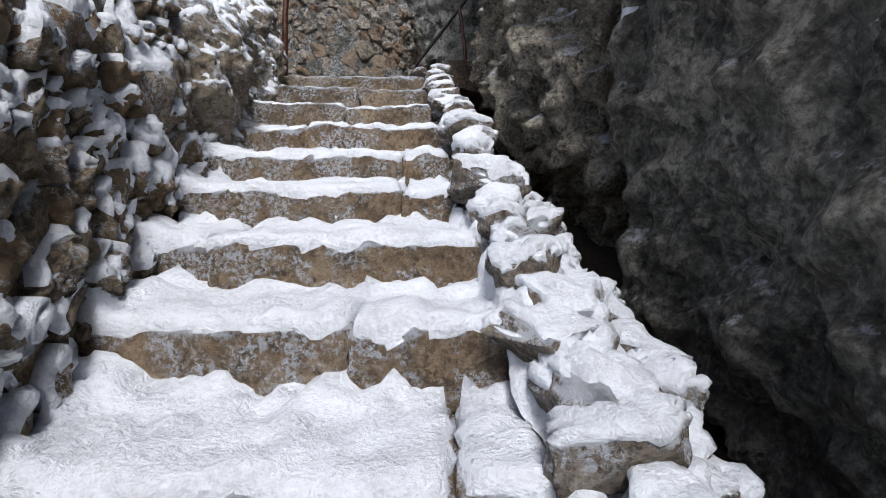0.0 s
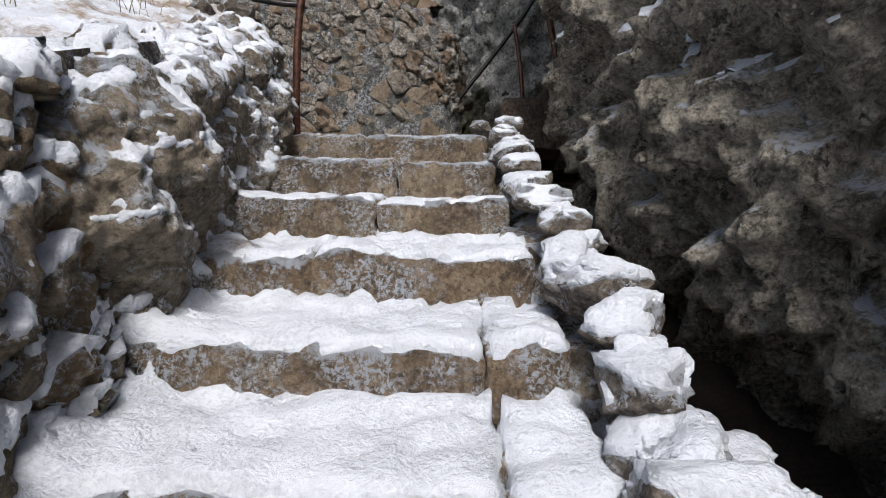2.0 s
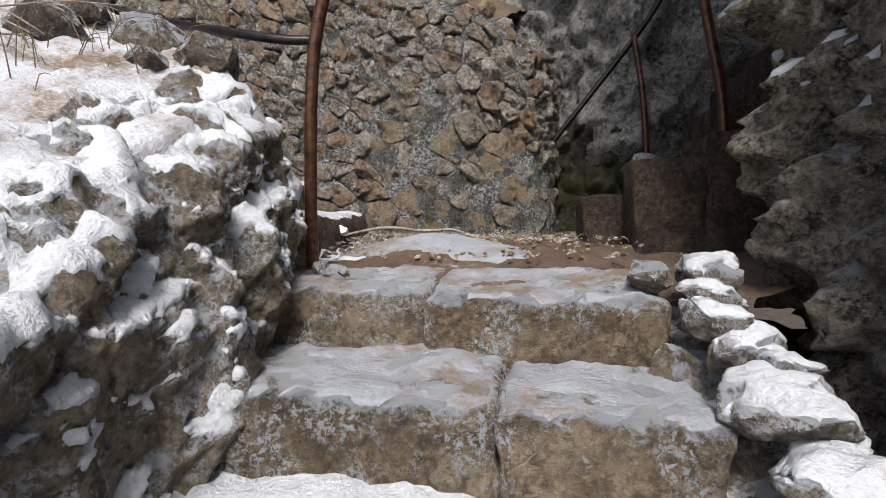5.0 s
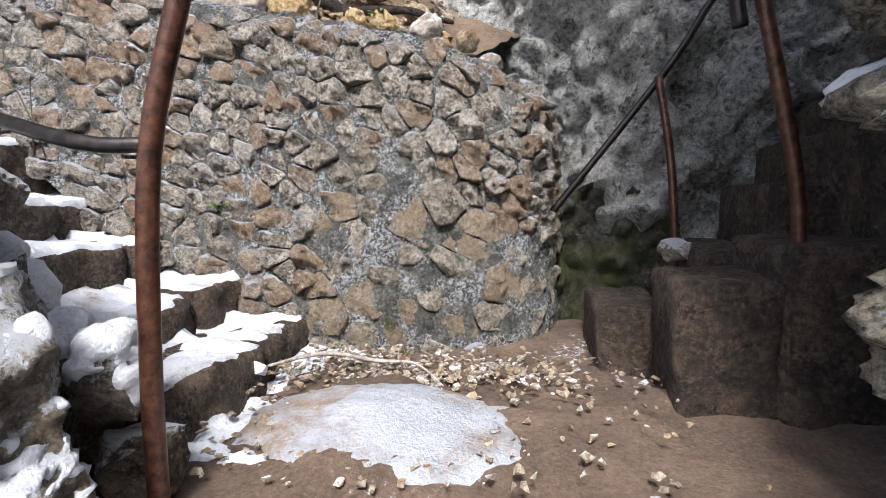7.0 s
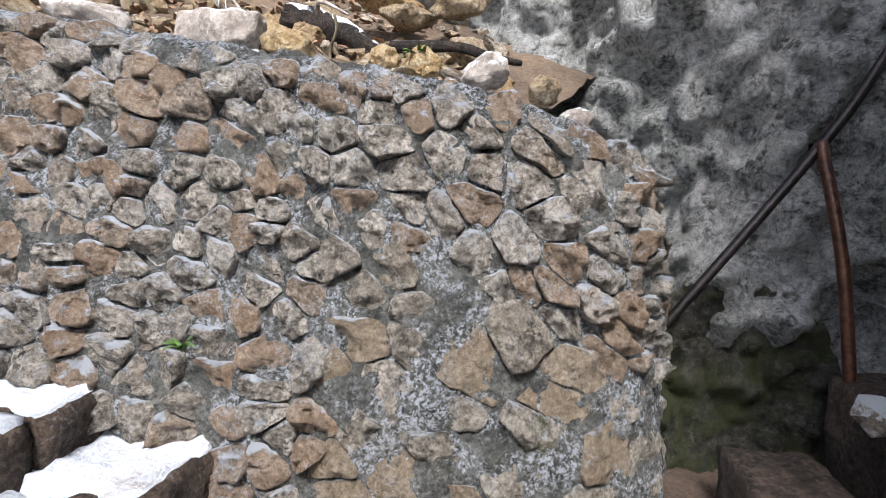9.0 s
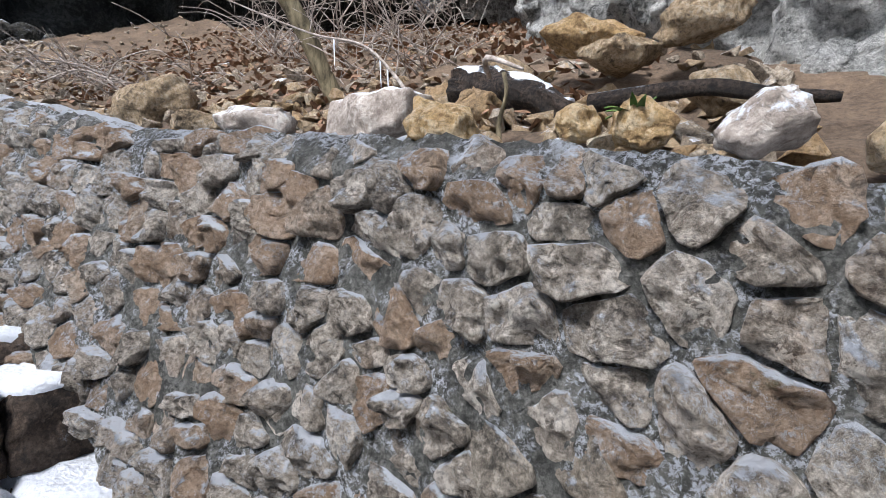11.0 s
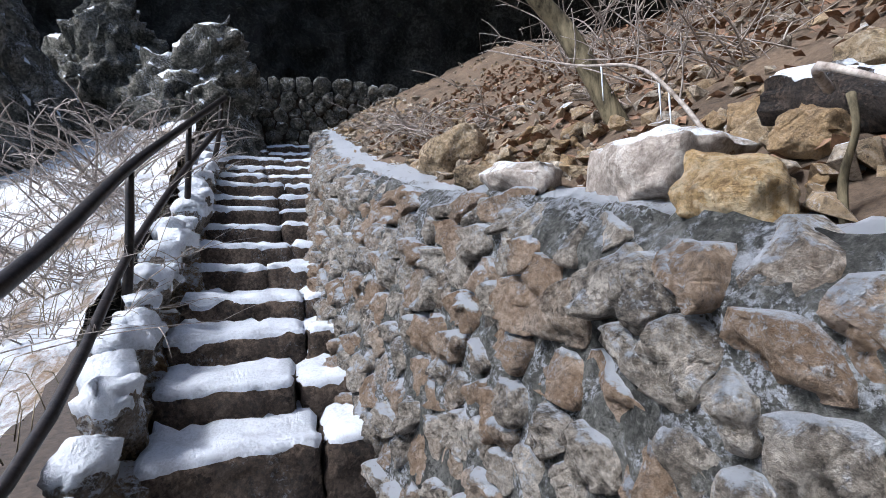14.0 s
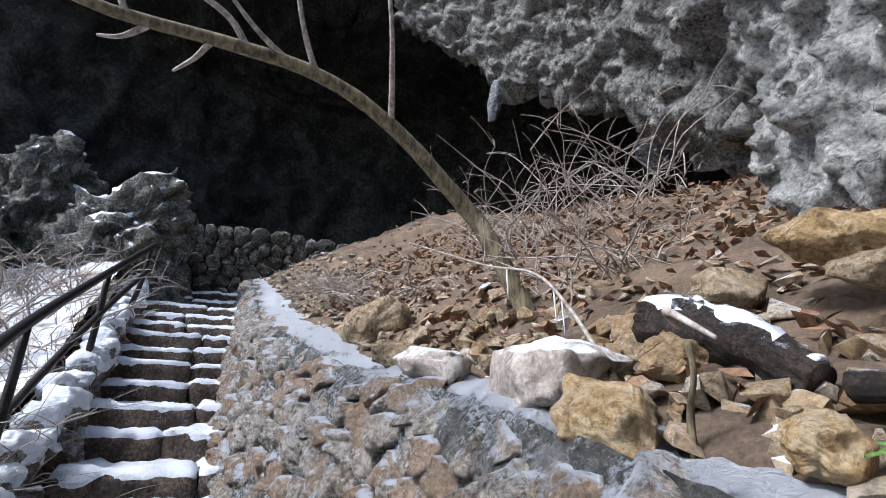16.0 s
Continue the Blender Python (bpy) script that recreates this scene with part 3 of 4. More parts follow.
# ---- side wall of the lower flight ----
def side_wall():
    rng = random.Random(21)

    def foot(y):
        return lerp_table([(-1.5, -0.8), (0.9, -0.95), (1.4, -1.05), (1.85, -1.16), (2.3, -1.24), (2.75, -1.32), (3.2, -1.4), (3.64, -1.46), (4.53, -1.52), (5.4, -1.58)], y)

    def place(u, v, h):
        y = -1.6 + u
        z = tread_z((4.53 - y) / 0.447) - 0.25 + v
        lean = 0.16 * max(0.0, v - 0.25)
        return Vector((foot(y) - lean + h, y, z))

    wall = tagged(new("wall_side"), "low rubble retaining wall with snow on its ledges", "wall", kind="structure")

    def tall(y):
        return left_top(y) + 0.02 - (tread_z((4.53 - y) / 0.447) - 0.25)

    part("backing", sheet("backing", lambda u, v: place(5.0 * u, tall(-1.6 + 5.0 * u) * v, 0.0), 100, 26, SIDE_MORTAR, lambda p: 0.02 * rough_of(p, 6.0), flip=False), wall)
    laid = []
    for s, poly in cells(4.75, 1.7, 0.17, 0.11, rng):
        if s[1] > tall(-1.6 + s[0]) - 0.04:
            continue
        v, f = cell_stone(poly, place, rng, rng.uniform(0.0, 0.012), rng.uniform(0.04, 0.1), 18, 0.3)
        laid.append((v, f))
        part("stone", mesh_of("stone", v, f, SIDE_STONE, True), wall)

    snow_on("ledge_snow", laid, SNOW_THICK, 0.034, 0.34, "clumps of snow on the ledges of the side wall", "snow on the side wall", clump=0.95, scale=3.4)
    part("core", sheet("core", lambda u, v: (-1.62 - 0.2 * u, -2.0 + 7.0 * u, -1.5 + (left_top(-2.0 + 7.0 * u) + 1.45) * v), 30, 8, MORTAR), wall)

    # the rough rock that carries on from it, up to the landing
    def face(u, v):
        y = 2.55 + 2.5 * u
        turn = max(0.0, y - 4.75)
        low = tread_z((4.53 - y) / 0.447) - 0.3 if y < 4.53 else 1.7
        high = left_top(y) + 0.06
        z = low + (high - low) * v
        bulge = 0.07 * math.sin(min(1, v * 1.15) * math.pi) * (0.7 + 0.5 * math.sin(y * 3.1))
        return foot(y) - 0.06 + (0.15 + bulge) * min(1.0, (y - 2.55) / 0.35) - 0.05 * v - 0.3 * max(0.0, v - 0.8) / 0.2 - 0.1 * max(0.0, min(1.0, y - 3.6)) - 2.6 * turn, min(y, 4.98 + 0.2 * turn), z
    def bank(p):
        fade = min(1.0, max(0.0, p.y - 2.55) / 0.35)
        big = noise.voronoi(p * 2.1 + 0.3 * noise.noise_vector(p * 2.0))[0]
        return fade * (0.04 + 0.17 * min(0.45, big[1] - big[0]) - 0.05) + 0.07 * rough_of(p, 2.2, 4) + 0.03 * rough_of(p, 7.0, 4) + 0.035 * (0.5 - abs(noise.noise(p * 11))) + 0.012 * rough_of(p, 24.0, 3)
    me = sheet("rock_bank", face, 230, 130, SIDE_ROCK, bank)
    tagged(part("rock_bank", me), "rough brown rock bank dusted with snow beside the stairs", "rock", kind="structure")
    snow_on("ledge_snow", [([v.co.copy() for v in me.vertices], [tuple(p.vertices) for p in me.polygons])], SNOW_THICK, 0.016, 0.46, "patches of snow clinging to the rock bank", "snow on the side wall", clump=1.2, scale=8.0)
    laid = []
    for y, z, s in ((2.2, 1.28, 0.6), (2.72, 1.4, 0.62), (2.6, 0.98, 0.4), (1.75, 0.78, 0.52), (2.2, 0.86, 0.42), (1.2, 0.95, 0.46), (1.55, 1.28, 0.4)):
        ob = stone("wall_boulder", (foot(y) - 0.14, y, z), (s * 0.7, s * 1.1, s * 0.85), (rng.uniform(-10, 10), rng.uniform(-10, 10), rng.uniform(-20, 20)), SIDE_STONE, rng, "large rounded snow-capped brown boulder in the side wall", "boulder", "boulders in the side wall", 7)
        laid.append(world_mesh(ob))
    snow_on("snow_cap", laid, SNOW_THICK, 0.055, 0.42, "thick caps of snow on the wall boulders", "snow on the side wall", clump=0.5, scale=5.0)


side_wall()


# ---- snowfield above the side wall ----
def field(u, v):
    x = -1.5 - 7.0 * u ** 1.5
    y = -3.0 + (7.65 + 0.55 * min(1.0, 12 * u ** 1.5)) * v
    x += -0.06 + 0.17 * rough_of(Vector((0.0, y, 4.0)), 2.6, 4) * max(0.0, 1 - 14 * u)
    return x, y, snowfield(x, y) + 0.04 * min(1.0, u * 14) - 0.16 * max(0.0, 1 - 30 * u)


tagged(part("snowfield", sheet("snowfield", field, 130, 150, SNOW_BANK, lambda p: 0.03 * rough_of(p, 4.0) + 0.02 * rough_of(p, 12.0, 3))), "bright untrodden snow on the bank above the stairs", "snow", kind="structure")


# ---- right-hand rocks ----
def right_rock():
    line = [(1.5, -4.0, 0), (1.15, -1.5, 0), (1.02, 0.4, 0), (0.96, 1.5, 0), (0.92, 2.1, 0), (0.9, 2.36, 0), (1.36, 2.52, 0), (1.34, 2.74, 0), (0.9, 2.86, 0), (0.76, 3.4, 0), (0.58, 4.0, 0), (0.42, 4.7, 0), (0.38, 5.2, 0), (0.55, 5.45, 0), (1.0, 5.6, 0), (1.8, 5.7, 0), (2.8, 5.8, 0)]

    def face(u, v):
        p = curve_at(line, u)
        # Past y 4.6 the unseen top is raised to shade the block steps.
        z = -1.6 + 6.0 * min(v, 0.9) / 0.9 + (3.2 if p.y > 4.6 else 0.3) * max(0.0, v - 0.9) / 0.1
        lean = 0.1 * math.sin(z * 1.1 + p.y) + (0.1 * max(0, z - 1.8) if p.y < 2.6 else -0.02 * max(0, z - 2.2))
        lean -= 0.05 * max(0.0, z - 5.0)
        notch = 0.5 * max(0.0, min(1.0, (-0.15 + 0.42 * p.y - z) / 0.7)) if p.y > 2.6 else 0.35 * max(0.0, min(1.0, (0.35 - z) / 0.8))
        return p.x + lean + notch, p.y, z
    rough, jag = craggy(0.34, 1.5, 0.5), craggy(0.12, 4.5, 0.5)

    def relief(p):
        if p.y < 2.5:
            return 0.35 * rough(p) + 0.09 * rough_of(p, 1.3, 4) + 0.03 * rough_of(p, 6.0, 4) + (0.5 * jag(p) if p.z < 0.9 or p.x > 1.35 else 0.4 * jag(p)) + 0.08 * (0.5 - abs(noise.noise(p * 2.6))) + 0.035 * (0.5 - abs(noise.noise(p * 7)))
        return rough(p) + jag(p) + 0.05 * (0.5 - abs(noise.noise(p * 7))) + 0.03 * rough_of(p, 13.0, 4)

    def stretch_of(name, a, b, nu, material, label):
        me = sheet(name, lambda u, v: face(a + (b - a) * u, v), nu, 230, material, relief, flip=True)
        tagged(part(name, me), label, "cliff", kind="structure")
        return [v.co.copy() for v in me.vertices], [tuple(p.vertices) for p in me.polygons]
    near = stretch_of("cliff_slab", 0.0, 0.392, 190, SLAB_ROCK, "smooth dark limestone slab beside the stairs")
    far = stretch_of("cliff_dark", 0.39, 1.0, 300, DARK_ROCK, "craggy grey limestone cliff with lichen and specks of snow")
    snow_on("ledge_snow", [near, far], SNOW_THICK, 0.03, 0.72, "small patches of snow on the ledges of the cliff", "snow on the cliff", clump=1.3, scale=10.0, keep=lambda p: p.z > 1.5 + 0.35 * (p.y - 2.0))

    def gully(u, v):
        y = -1.5 + 7.2 * u
        k = (4.53 - y) / 0.447
        return lerp_table(RIGHT_EDGE, k) - 0.1 + 1.5 * v, y, max(tread_z(k), -1.2) - 0.75 - 0.25 * v
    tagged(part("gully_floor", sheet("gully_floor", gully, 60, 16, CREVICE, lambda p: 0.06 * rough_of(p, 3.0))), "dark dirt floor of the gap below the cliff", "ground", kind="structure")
    rng = random.Random(5)
    bits = []
    for _ in range(220):
        y = rng.uniform(0.2, 4.6)
        k = (4.53 - y) / 0.447
        s = rng.uniform(0.03, 0.1)
        bits.append(moved(lump((s, s * 1.2, s * 0.6), rng, 9), (lerp_table(RIGHT_EDGE, k) + rng.uniform(0.3, 0.8), y, max(tread_z(k), -1.2) - 0.8 + 0.06 * rng.random()), (rng.uniform(0, 90), rng.uniform(0, 90), 0)))
    tagged(part("gully_rubble", joined("gully_rubble", bits, RUBBLE)), "small rubble and leaves at the foot of the cliff", "rubble", kind="stuff")


right_rock()


# ---- landing ----
def landing():
    def at(u, v):
        y = 4.75 + 2.9 * v
        x = -2.3 + lerp_table([(4.75, 2.42), (5.3, 3.0), (6.0, 3.6)], y) * u
        z = 1.9 + 0.07 * v + 0.05 * rough_of(Vector((x, y, 1)), 1.6, 4) - (1.2 if v == 0 else 0.0)
        return x, y, z + 0.1 * math.exp(-((x + 1.1) ** 2 / 0.25 + (y - 5.7) ** 2 / 0.2))
    tagged(part("landing", sheet("landing", at, 110, 90, DIRT, lambda p: 0.012 * rough_of(p, 9.0))), "dirt landing with trodden snow and gravel", "ground", kind="structure")
    rng = random.Random(8)
    bits = []
    for _ in range(1100):
        x, y = rng.gauss(-1.1, 0.55), rng.uniform(5.2, 6.5)
        if rng.random() < 0.55:
            y = 6.15 + rng.gauss(0, 0.13)
        if not -1.9 < x < 0.1:
            continue
        s = rng.uniform(0.012, 0.045)
        bits.append(moved(lump((s, s * 1.3, s * 0.6), rng, 8), (x, y, 1.965 + 0.07 * (y - 4.75) / 2.9), (rng.uniform(-30, 30), rng.uniform(-30, 30), rng.uniform(0, 180))))
    tagged(part("gravel", joined("gravel", bits, RUBBLE)), "pinkish stone chips scattered at the foot of the wall", "gravel", kind="stuff")
    bar("fallen_stick", [(-1.75, 6.02, 2.03), (-1.5, 6.12, 2.07), (-1.25, 6.1, 2.05), (-1.05, 6.05, 2.06), (-0.9, 5.9, 2.02)], [0.007, 0.011, 0.01, 0.007, 0.003], TWIG, 7, 5, 0.3)
    tagged(bpy.data.objects["fallen_stick"], "crooked frosted stick lying at the wall's foot", "stick")
    for i, (x, y, s) in enumerate(((-1.98, 6.0, 0.1), (-1.85, 5.95, 0.13), (-2.06, 5.92, 0.08), (-1.72, 5.9, 0.09))):
        ob = stone("ice_lump", (x, y, 2.06), (s, s * 1.2, s * 0.8), (10 * i, 20, 40 * i), ICE, rng, "clear white lump of broken ice on the ground", "ice", "ice lumps", 1)
    for x, y, z, s in ((-1.42, 4.86, 1.97, 0.09), (-1.3, 4.8, 1.96, 0.06), (-0.2, 4.64, 1.98, 0.17), (-0.02, 4.62, 1.98, 0.19), (0.22, 6.75, 2.5, 0.2)):
        stone("loose_stone", (x, y, z), (s, s * 1.1, s * 0.8), (12, -8, 40), CURB_STONE, rng, "loose pale stone lying at the landing's edge", "stone", "loose stones on the landing", 2)


landing()


# ---- curved rubble wall ----
def wall_point(u):
    n = len(WALL_LINE) - 1
    return curve_at([(x, y, 0) for x, y in WALL_LINE], u)


def rubble_wall():
    rng = random.Random(31)
    steps = 400
    line = [wall_point(i / steps) for i in range(steps + 1)]
    dist = [0.0]
    for a, b in zip(line, line[1:]):
        dist.append(dist[-1] + (b - a).length)
    total = dist[-1]
    xs = [(d, i) for i, d in enumerate(dist)]

    def along(s):
        f = lerp_table(xs, s)
        i = max(0, min(steps - 1, int(f)))
        p = line[i].lerp(line[i + 1], f - i)
        way = (line[min(steps, i + 3)] - line[max(0, i - 3)]).normalized()
        return p, Vector((way.y, -way.x, 0))

    def bottom(x):
        return min(stair_up(x) - 0.15, 6.0) if x < -1.6 else 1.85

    def place(s, v, h):
        p, out = along(max(0.0, min(total, s)))
        top = lerp_table(WALL_TOP, p.x)
        z = top - 2.1 + v
        back = (z - (top - 0.42)) * lerp_table([(-3.0, 0.29), (-1.9, 0.15), (-1.0, 0.1), (-0.4, 0.04)], p.x)
        if z > top - 0.12:
            back += 0.6 * (z - top + 0.12)
        q = p + out * (h - back)
        return Vector((q.x, q.y, z))

    wall = tagged(new("wall_rubble"), "curved retaining wall of rough mortared rubble stones", "wall", kind="structure")

    def foot_v(s):
        p, _ = along(s)
        return max(0.0, bottom(p.x) - lerp_table(WALL_TOP, p.x) + 2.1)
    part("mortar", sheet("mortar", lambda u, v: place(u * total, foot_v(u * total) + (2.1 - foot_v(u * total)) * v, 0.0), 420, 60, MORTAR, lambda p: 0.01 + 0.022 * rough_of(p, 5.0) + 0.014 * rough_of(p, 20.0, 3), flip=False), wall)
    part("wall_cap", sheet("wall_cap", lambda u, v: place(u * total, 2.1, 0.03 - 0.42 * v) + Vector((0, 0, -0.03 + 0.05 * math.sin(min(1, 2 * v) * 1.57) - 0.12 * max(0.0, 1 - 6 * v))), 420, 14, CAP_STONE, lambda p: 0.035 * rough_of(p, 4.0) + 0.015 * rough_of(p, 15.0, 3), flip=False), wall)
    near, far = [], []
    small, large = cells(total, 2.08, 0.16, 0.11, rng), cells(total, 2.08, 0.24, 0.155, rng)
    for s, poly, big in [(*c, False) for c in small] + [(*c, True) for c in large]:
        p, _ = along(max(0, min(total, s[0])))
        low_end = p.x > -1.75 and s[1] < 1.3 - 0.3 * (p.x + 1.0)
        if big != low_end or s[1] < foot_v(max(0, min(total, s[0]))) - 0.02 or s[1] > 2.06:
            continue
        h = rng.uniform(0.03, 0.05) if big else rng.uniform(0.04, 0.085)
        piece = cell_stone(poly, place, rng, rng.uniform(0.003, 0.012) if big else rng.uniform(0.002, 0.014), h, 22, 0.55)
        if big:
            part("stone", mesh_of("stone", *piece, LOW_STONE, True), wall)
        else:
            (near if p.x > -4.2 else far).append(piece)
    while len(near) > 240:
        far.append(near.pop(rng.randrange(len(near))))
    for v, f in near:
        part("stone", mesh_of("stone", v, f, WALL_STONE, True), wall)
    far_part = part("far_stones", joined("far_stones", far, WALL_STONE, True), wall)
    tagged(far_part, kind="stuff")


rubble_wall()


# ---- upper flight ----
def upper_flight():
    rng = random.Random(41)
    stairs = tagged(new("stair_flight"), "long upper flight of rough dark stone steps under snow", "stairs", kind="structure")
    n = -4
    while n <= 15:
        x = -3.35 - 0.4 * (n - 1)
        z = stair_up(x)
        right, left = lerp_table([(-9, 6.75), (-6, 6.62), (-4.5, 6.6), (-3, 6.72), (-2, 6.6)], x), lerp_table([(-9, 5.45), (-3, 5.48), (-2.2, 5.42), (-1.7, 5.3)], x)
        rise = 0.32
        cut = left + (right - left) * rng.uniform(0.35, 0.7)
        treads = []
        for a, b in ((left, cut), (cut, right)):
            slant = rng.uniform(-0.02, 0.03)
            v, f = block(x - 0.6, x + slant, a + 0.004, b - 0.004, z - rise, z - 0.02 + rng.uniform(-0.01, 0.015), rng, 0.045, 0.024, 0.0, (0.055, 0.02, 0.055))
            treads.append((v, f))
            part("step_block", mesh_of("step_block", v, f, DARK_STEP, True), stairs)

        def thick(p, x=x, right=right, left=left):
            pile = max(0.0, min(1.0, (x - 0.26 - p.x) / 0.14)) + max(0.0, 1 - min(right - p.y, p.y - left) / 0.25)
            return 0.026 * (1 + 1.2 * pile)
        snow_on("snow_patch", treads, SNOW_THICK if n > -2 else SNOW_WORN, thick, 0.5 if n > -1 else 0.7 if n > -3 else 0.84, "white snow lying on a dark stone tread", "snow on the upper stairs", clump=0.5, scale=7.0)
        n += 1
    v = []
    f = []
    for x in (-1.7, -3.0, -5.0, -7.0, -9.4):
        z = stair_up(x) - 0.3
        v += [(x, 5.3, z), (x, 6.9, z)]
    for i in range(4):
        f.append((2 * i, 2 * i + 1, 2 * i + 3, 2 * i + 2))
    part("stair_core", mesh_of("stair_core", v, f, MORTAR), stairs)
    laid = []
    for i in range(40):
        x = -1.75 - 0.19 * i
        s = rng.uniform(0.2, 0.32)
        z = stair_up(x) + 0.1 + rng.uniform(-0.03, 0.03)
        y = lerp_table([(-9, 5.4), (-3, 5.38), (-1.8, 5.18)], x) + rng.uniform(-0.05, 0.04)
        ob = stone("curb_stone", (x, y, z), (s * 1.1, s, s * 1.1), (rng.uniform(-12, 12), rng.uniform(-12, 12), rng.uniform(0, 180)), CURB_STONE, rng, "snow-covered rough stone edging the upper stairs", group="upper curb stones", detail=4)
        laid.append(world_mesh(ob))
        stone("curb_stone", (x + 0.07, y + 0.03, z - 0.26), (s * 1.2, s * 0.9, s * 1.2), (rng.uniform(-12, 12), rng.uniform(-12, 12), rng.uniform(0, 180)), SIDE_STONE, rng, "rough brown stone in the side of the upper stairs", group="upper curb stones", detail=3)
    snow_on("snow_cap", laid, SNOW_THICK, 0.05, 0.12, "lumpy snow capping the curb of the upper stairs", clump=0.4, scale=6.0)
    for x, y in ((-1.9, 4.9), (-2.2, 4.95), (-2.05, 4.75), (-2.5, 4.9), (-2.75, 5.05), (-2.4, 4.65)):
        s = rng.uniform(0.22, 0.36)
        stone("bank_stone", (x, y, snowfield(x, y) + 0.05), (s * 1.2, s, s * 0.8), (rng.uniform(-15, 15), 0, rng.uniform(0, 180)), CURB_STONE, rng, "tan stone half buried in the snow bank", group="stones in the snow bank", detail=3)


upper_flight()


# ---- handrails ----
def handrails():
    rail = tagged(new("handrail"), "bent rusty pipe handrail beside the upper stairs", "handrail")
    bar("post", [(-1.54, 5.06, 1.85), (-1.54, 5.06, 2.3), (-1.5, 5.06, 2.9), (-1.38, 5.07, 3.35), (-1.3, 5.08, 3.8)], [0.028, 0.028], RUST, 14, 5, parent=rail, label="rusty brown pipe post")
    bar("lower_rail", [(-1.5, 5.06, 2.93), (-1.8, 5.05, 2.97), (-2.85, 5.33, 3.3), (-4.28, 5.3, 3.99), (-5.6, 5.42, 4.75), (-6.92, 5.6, 5.5)], [0.02, 0.024], BLACK_PIPE, 12, 5, parent=rail)
    bar("upper_rail", [(-1.42, 5.14, 3.33), (-1.75, 5.18, 3.42), (-2.92, 5.29, 3.82), (-4.24, 5.31, 4.43), (-5.6, 5.42, 5.07), (-7.1, 5.58, 5.8)], [0.03, 0.028], BLACK_PIPE, 12, 5, parent=rail, label="black pipe handrail with frost")
    for a, b in (((-4.26, 5.26, 3.5), (-4.25, 5.31, 4.42)), ((-5.7, 5.34, 4.1), (-5.58, 5.42, 5.05)), ((-7.0, 5.47, 5.1), (-6.9, 5.56, 5.7)), ((-2.72, 5.28, 3.0), (-2.75, 5.29, 3.74))):
        bar("post", [a, (Vector(a) * 0.6 + Vector(b) * 0.4 + Vector((0.03, 0.02, 0))), b], [0.026, 0.022], BLACK_PIPE, 8, 4, 0.2, parent=rail)
    right = tagged(new("handrail"), "dark pipe handrail climbing along the mossy cliff", "handrail")
    bar("rail", [(-0.59, 7.16, 2.46), (0.24, 7.18, 3.5), (0.55, 7.2, 3.98), (1.2, 7.3, 4.9)], [0.022, 0.022], BLACK_PIPE, 12, 5, parent=right)
    bar("post", [(0.33, 7.1, 2.4), (0.29, 7.12, 3.0), (0.22, 7.17, 3.5)], [0.024, 0.024], RUST, 10, 5, parent=right)
    near = tagged(new("handrail"), "bent rusty pipe post with a sawn-off rail stub", "handrail")
    bar("post", [(0.55, 6.2, 2.0), (0.55, 6.2, 2.7), (0.46, 6.2, 3.2), (0.36, 6.2, 3.65), (0.3, 6.2, 4.0)], [0.03, 0.03], RUST, 14, 5, parent=near)
    bar("rail_stub", [(0.29, 6.18, 3.46), (0.27, 6.18, 3.63), (0.3, 6.2, 3.95)], [0.03, 0.03], BLACK_PIPE, 12, 5, parent=near)


handrails()


# ---- block steps on the right ----
def right_steps():
    rng = random.Random(51)
    stairs = tagged(new("stair_flight"), "steps of squared stone blocks climbing under the cliff, darkened for its shade", "stairs", kind="structure")
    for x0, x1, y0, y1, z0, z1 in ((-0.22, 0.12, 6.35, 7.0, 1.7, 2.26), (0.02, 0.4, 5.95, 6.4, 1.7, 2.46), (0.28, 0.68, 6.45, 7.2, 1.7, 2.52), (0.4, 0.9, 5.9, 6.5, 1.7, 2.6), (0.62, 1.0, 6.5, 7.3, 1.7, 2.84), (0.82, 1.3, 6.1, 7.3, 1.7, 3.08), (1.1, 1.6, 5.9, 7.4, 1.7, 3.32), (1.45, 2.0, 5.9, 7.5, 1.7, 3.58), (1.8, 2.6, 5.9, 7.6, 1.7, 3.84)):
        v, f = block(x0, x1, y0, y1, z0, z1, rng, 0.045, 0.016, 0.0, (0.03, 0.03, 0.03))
        part("step_block", mesh_of("step_block", v, f, SHADED_STEP, True), stairs)


right_steps()


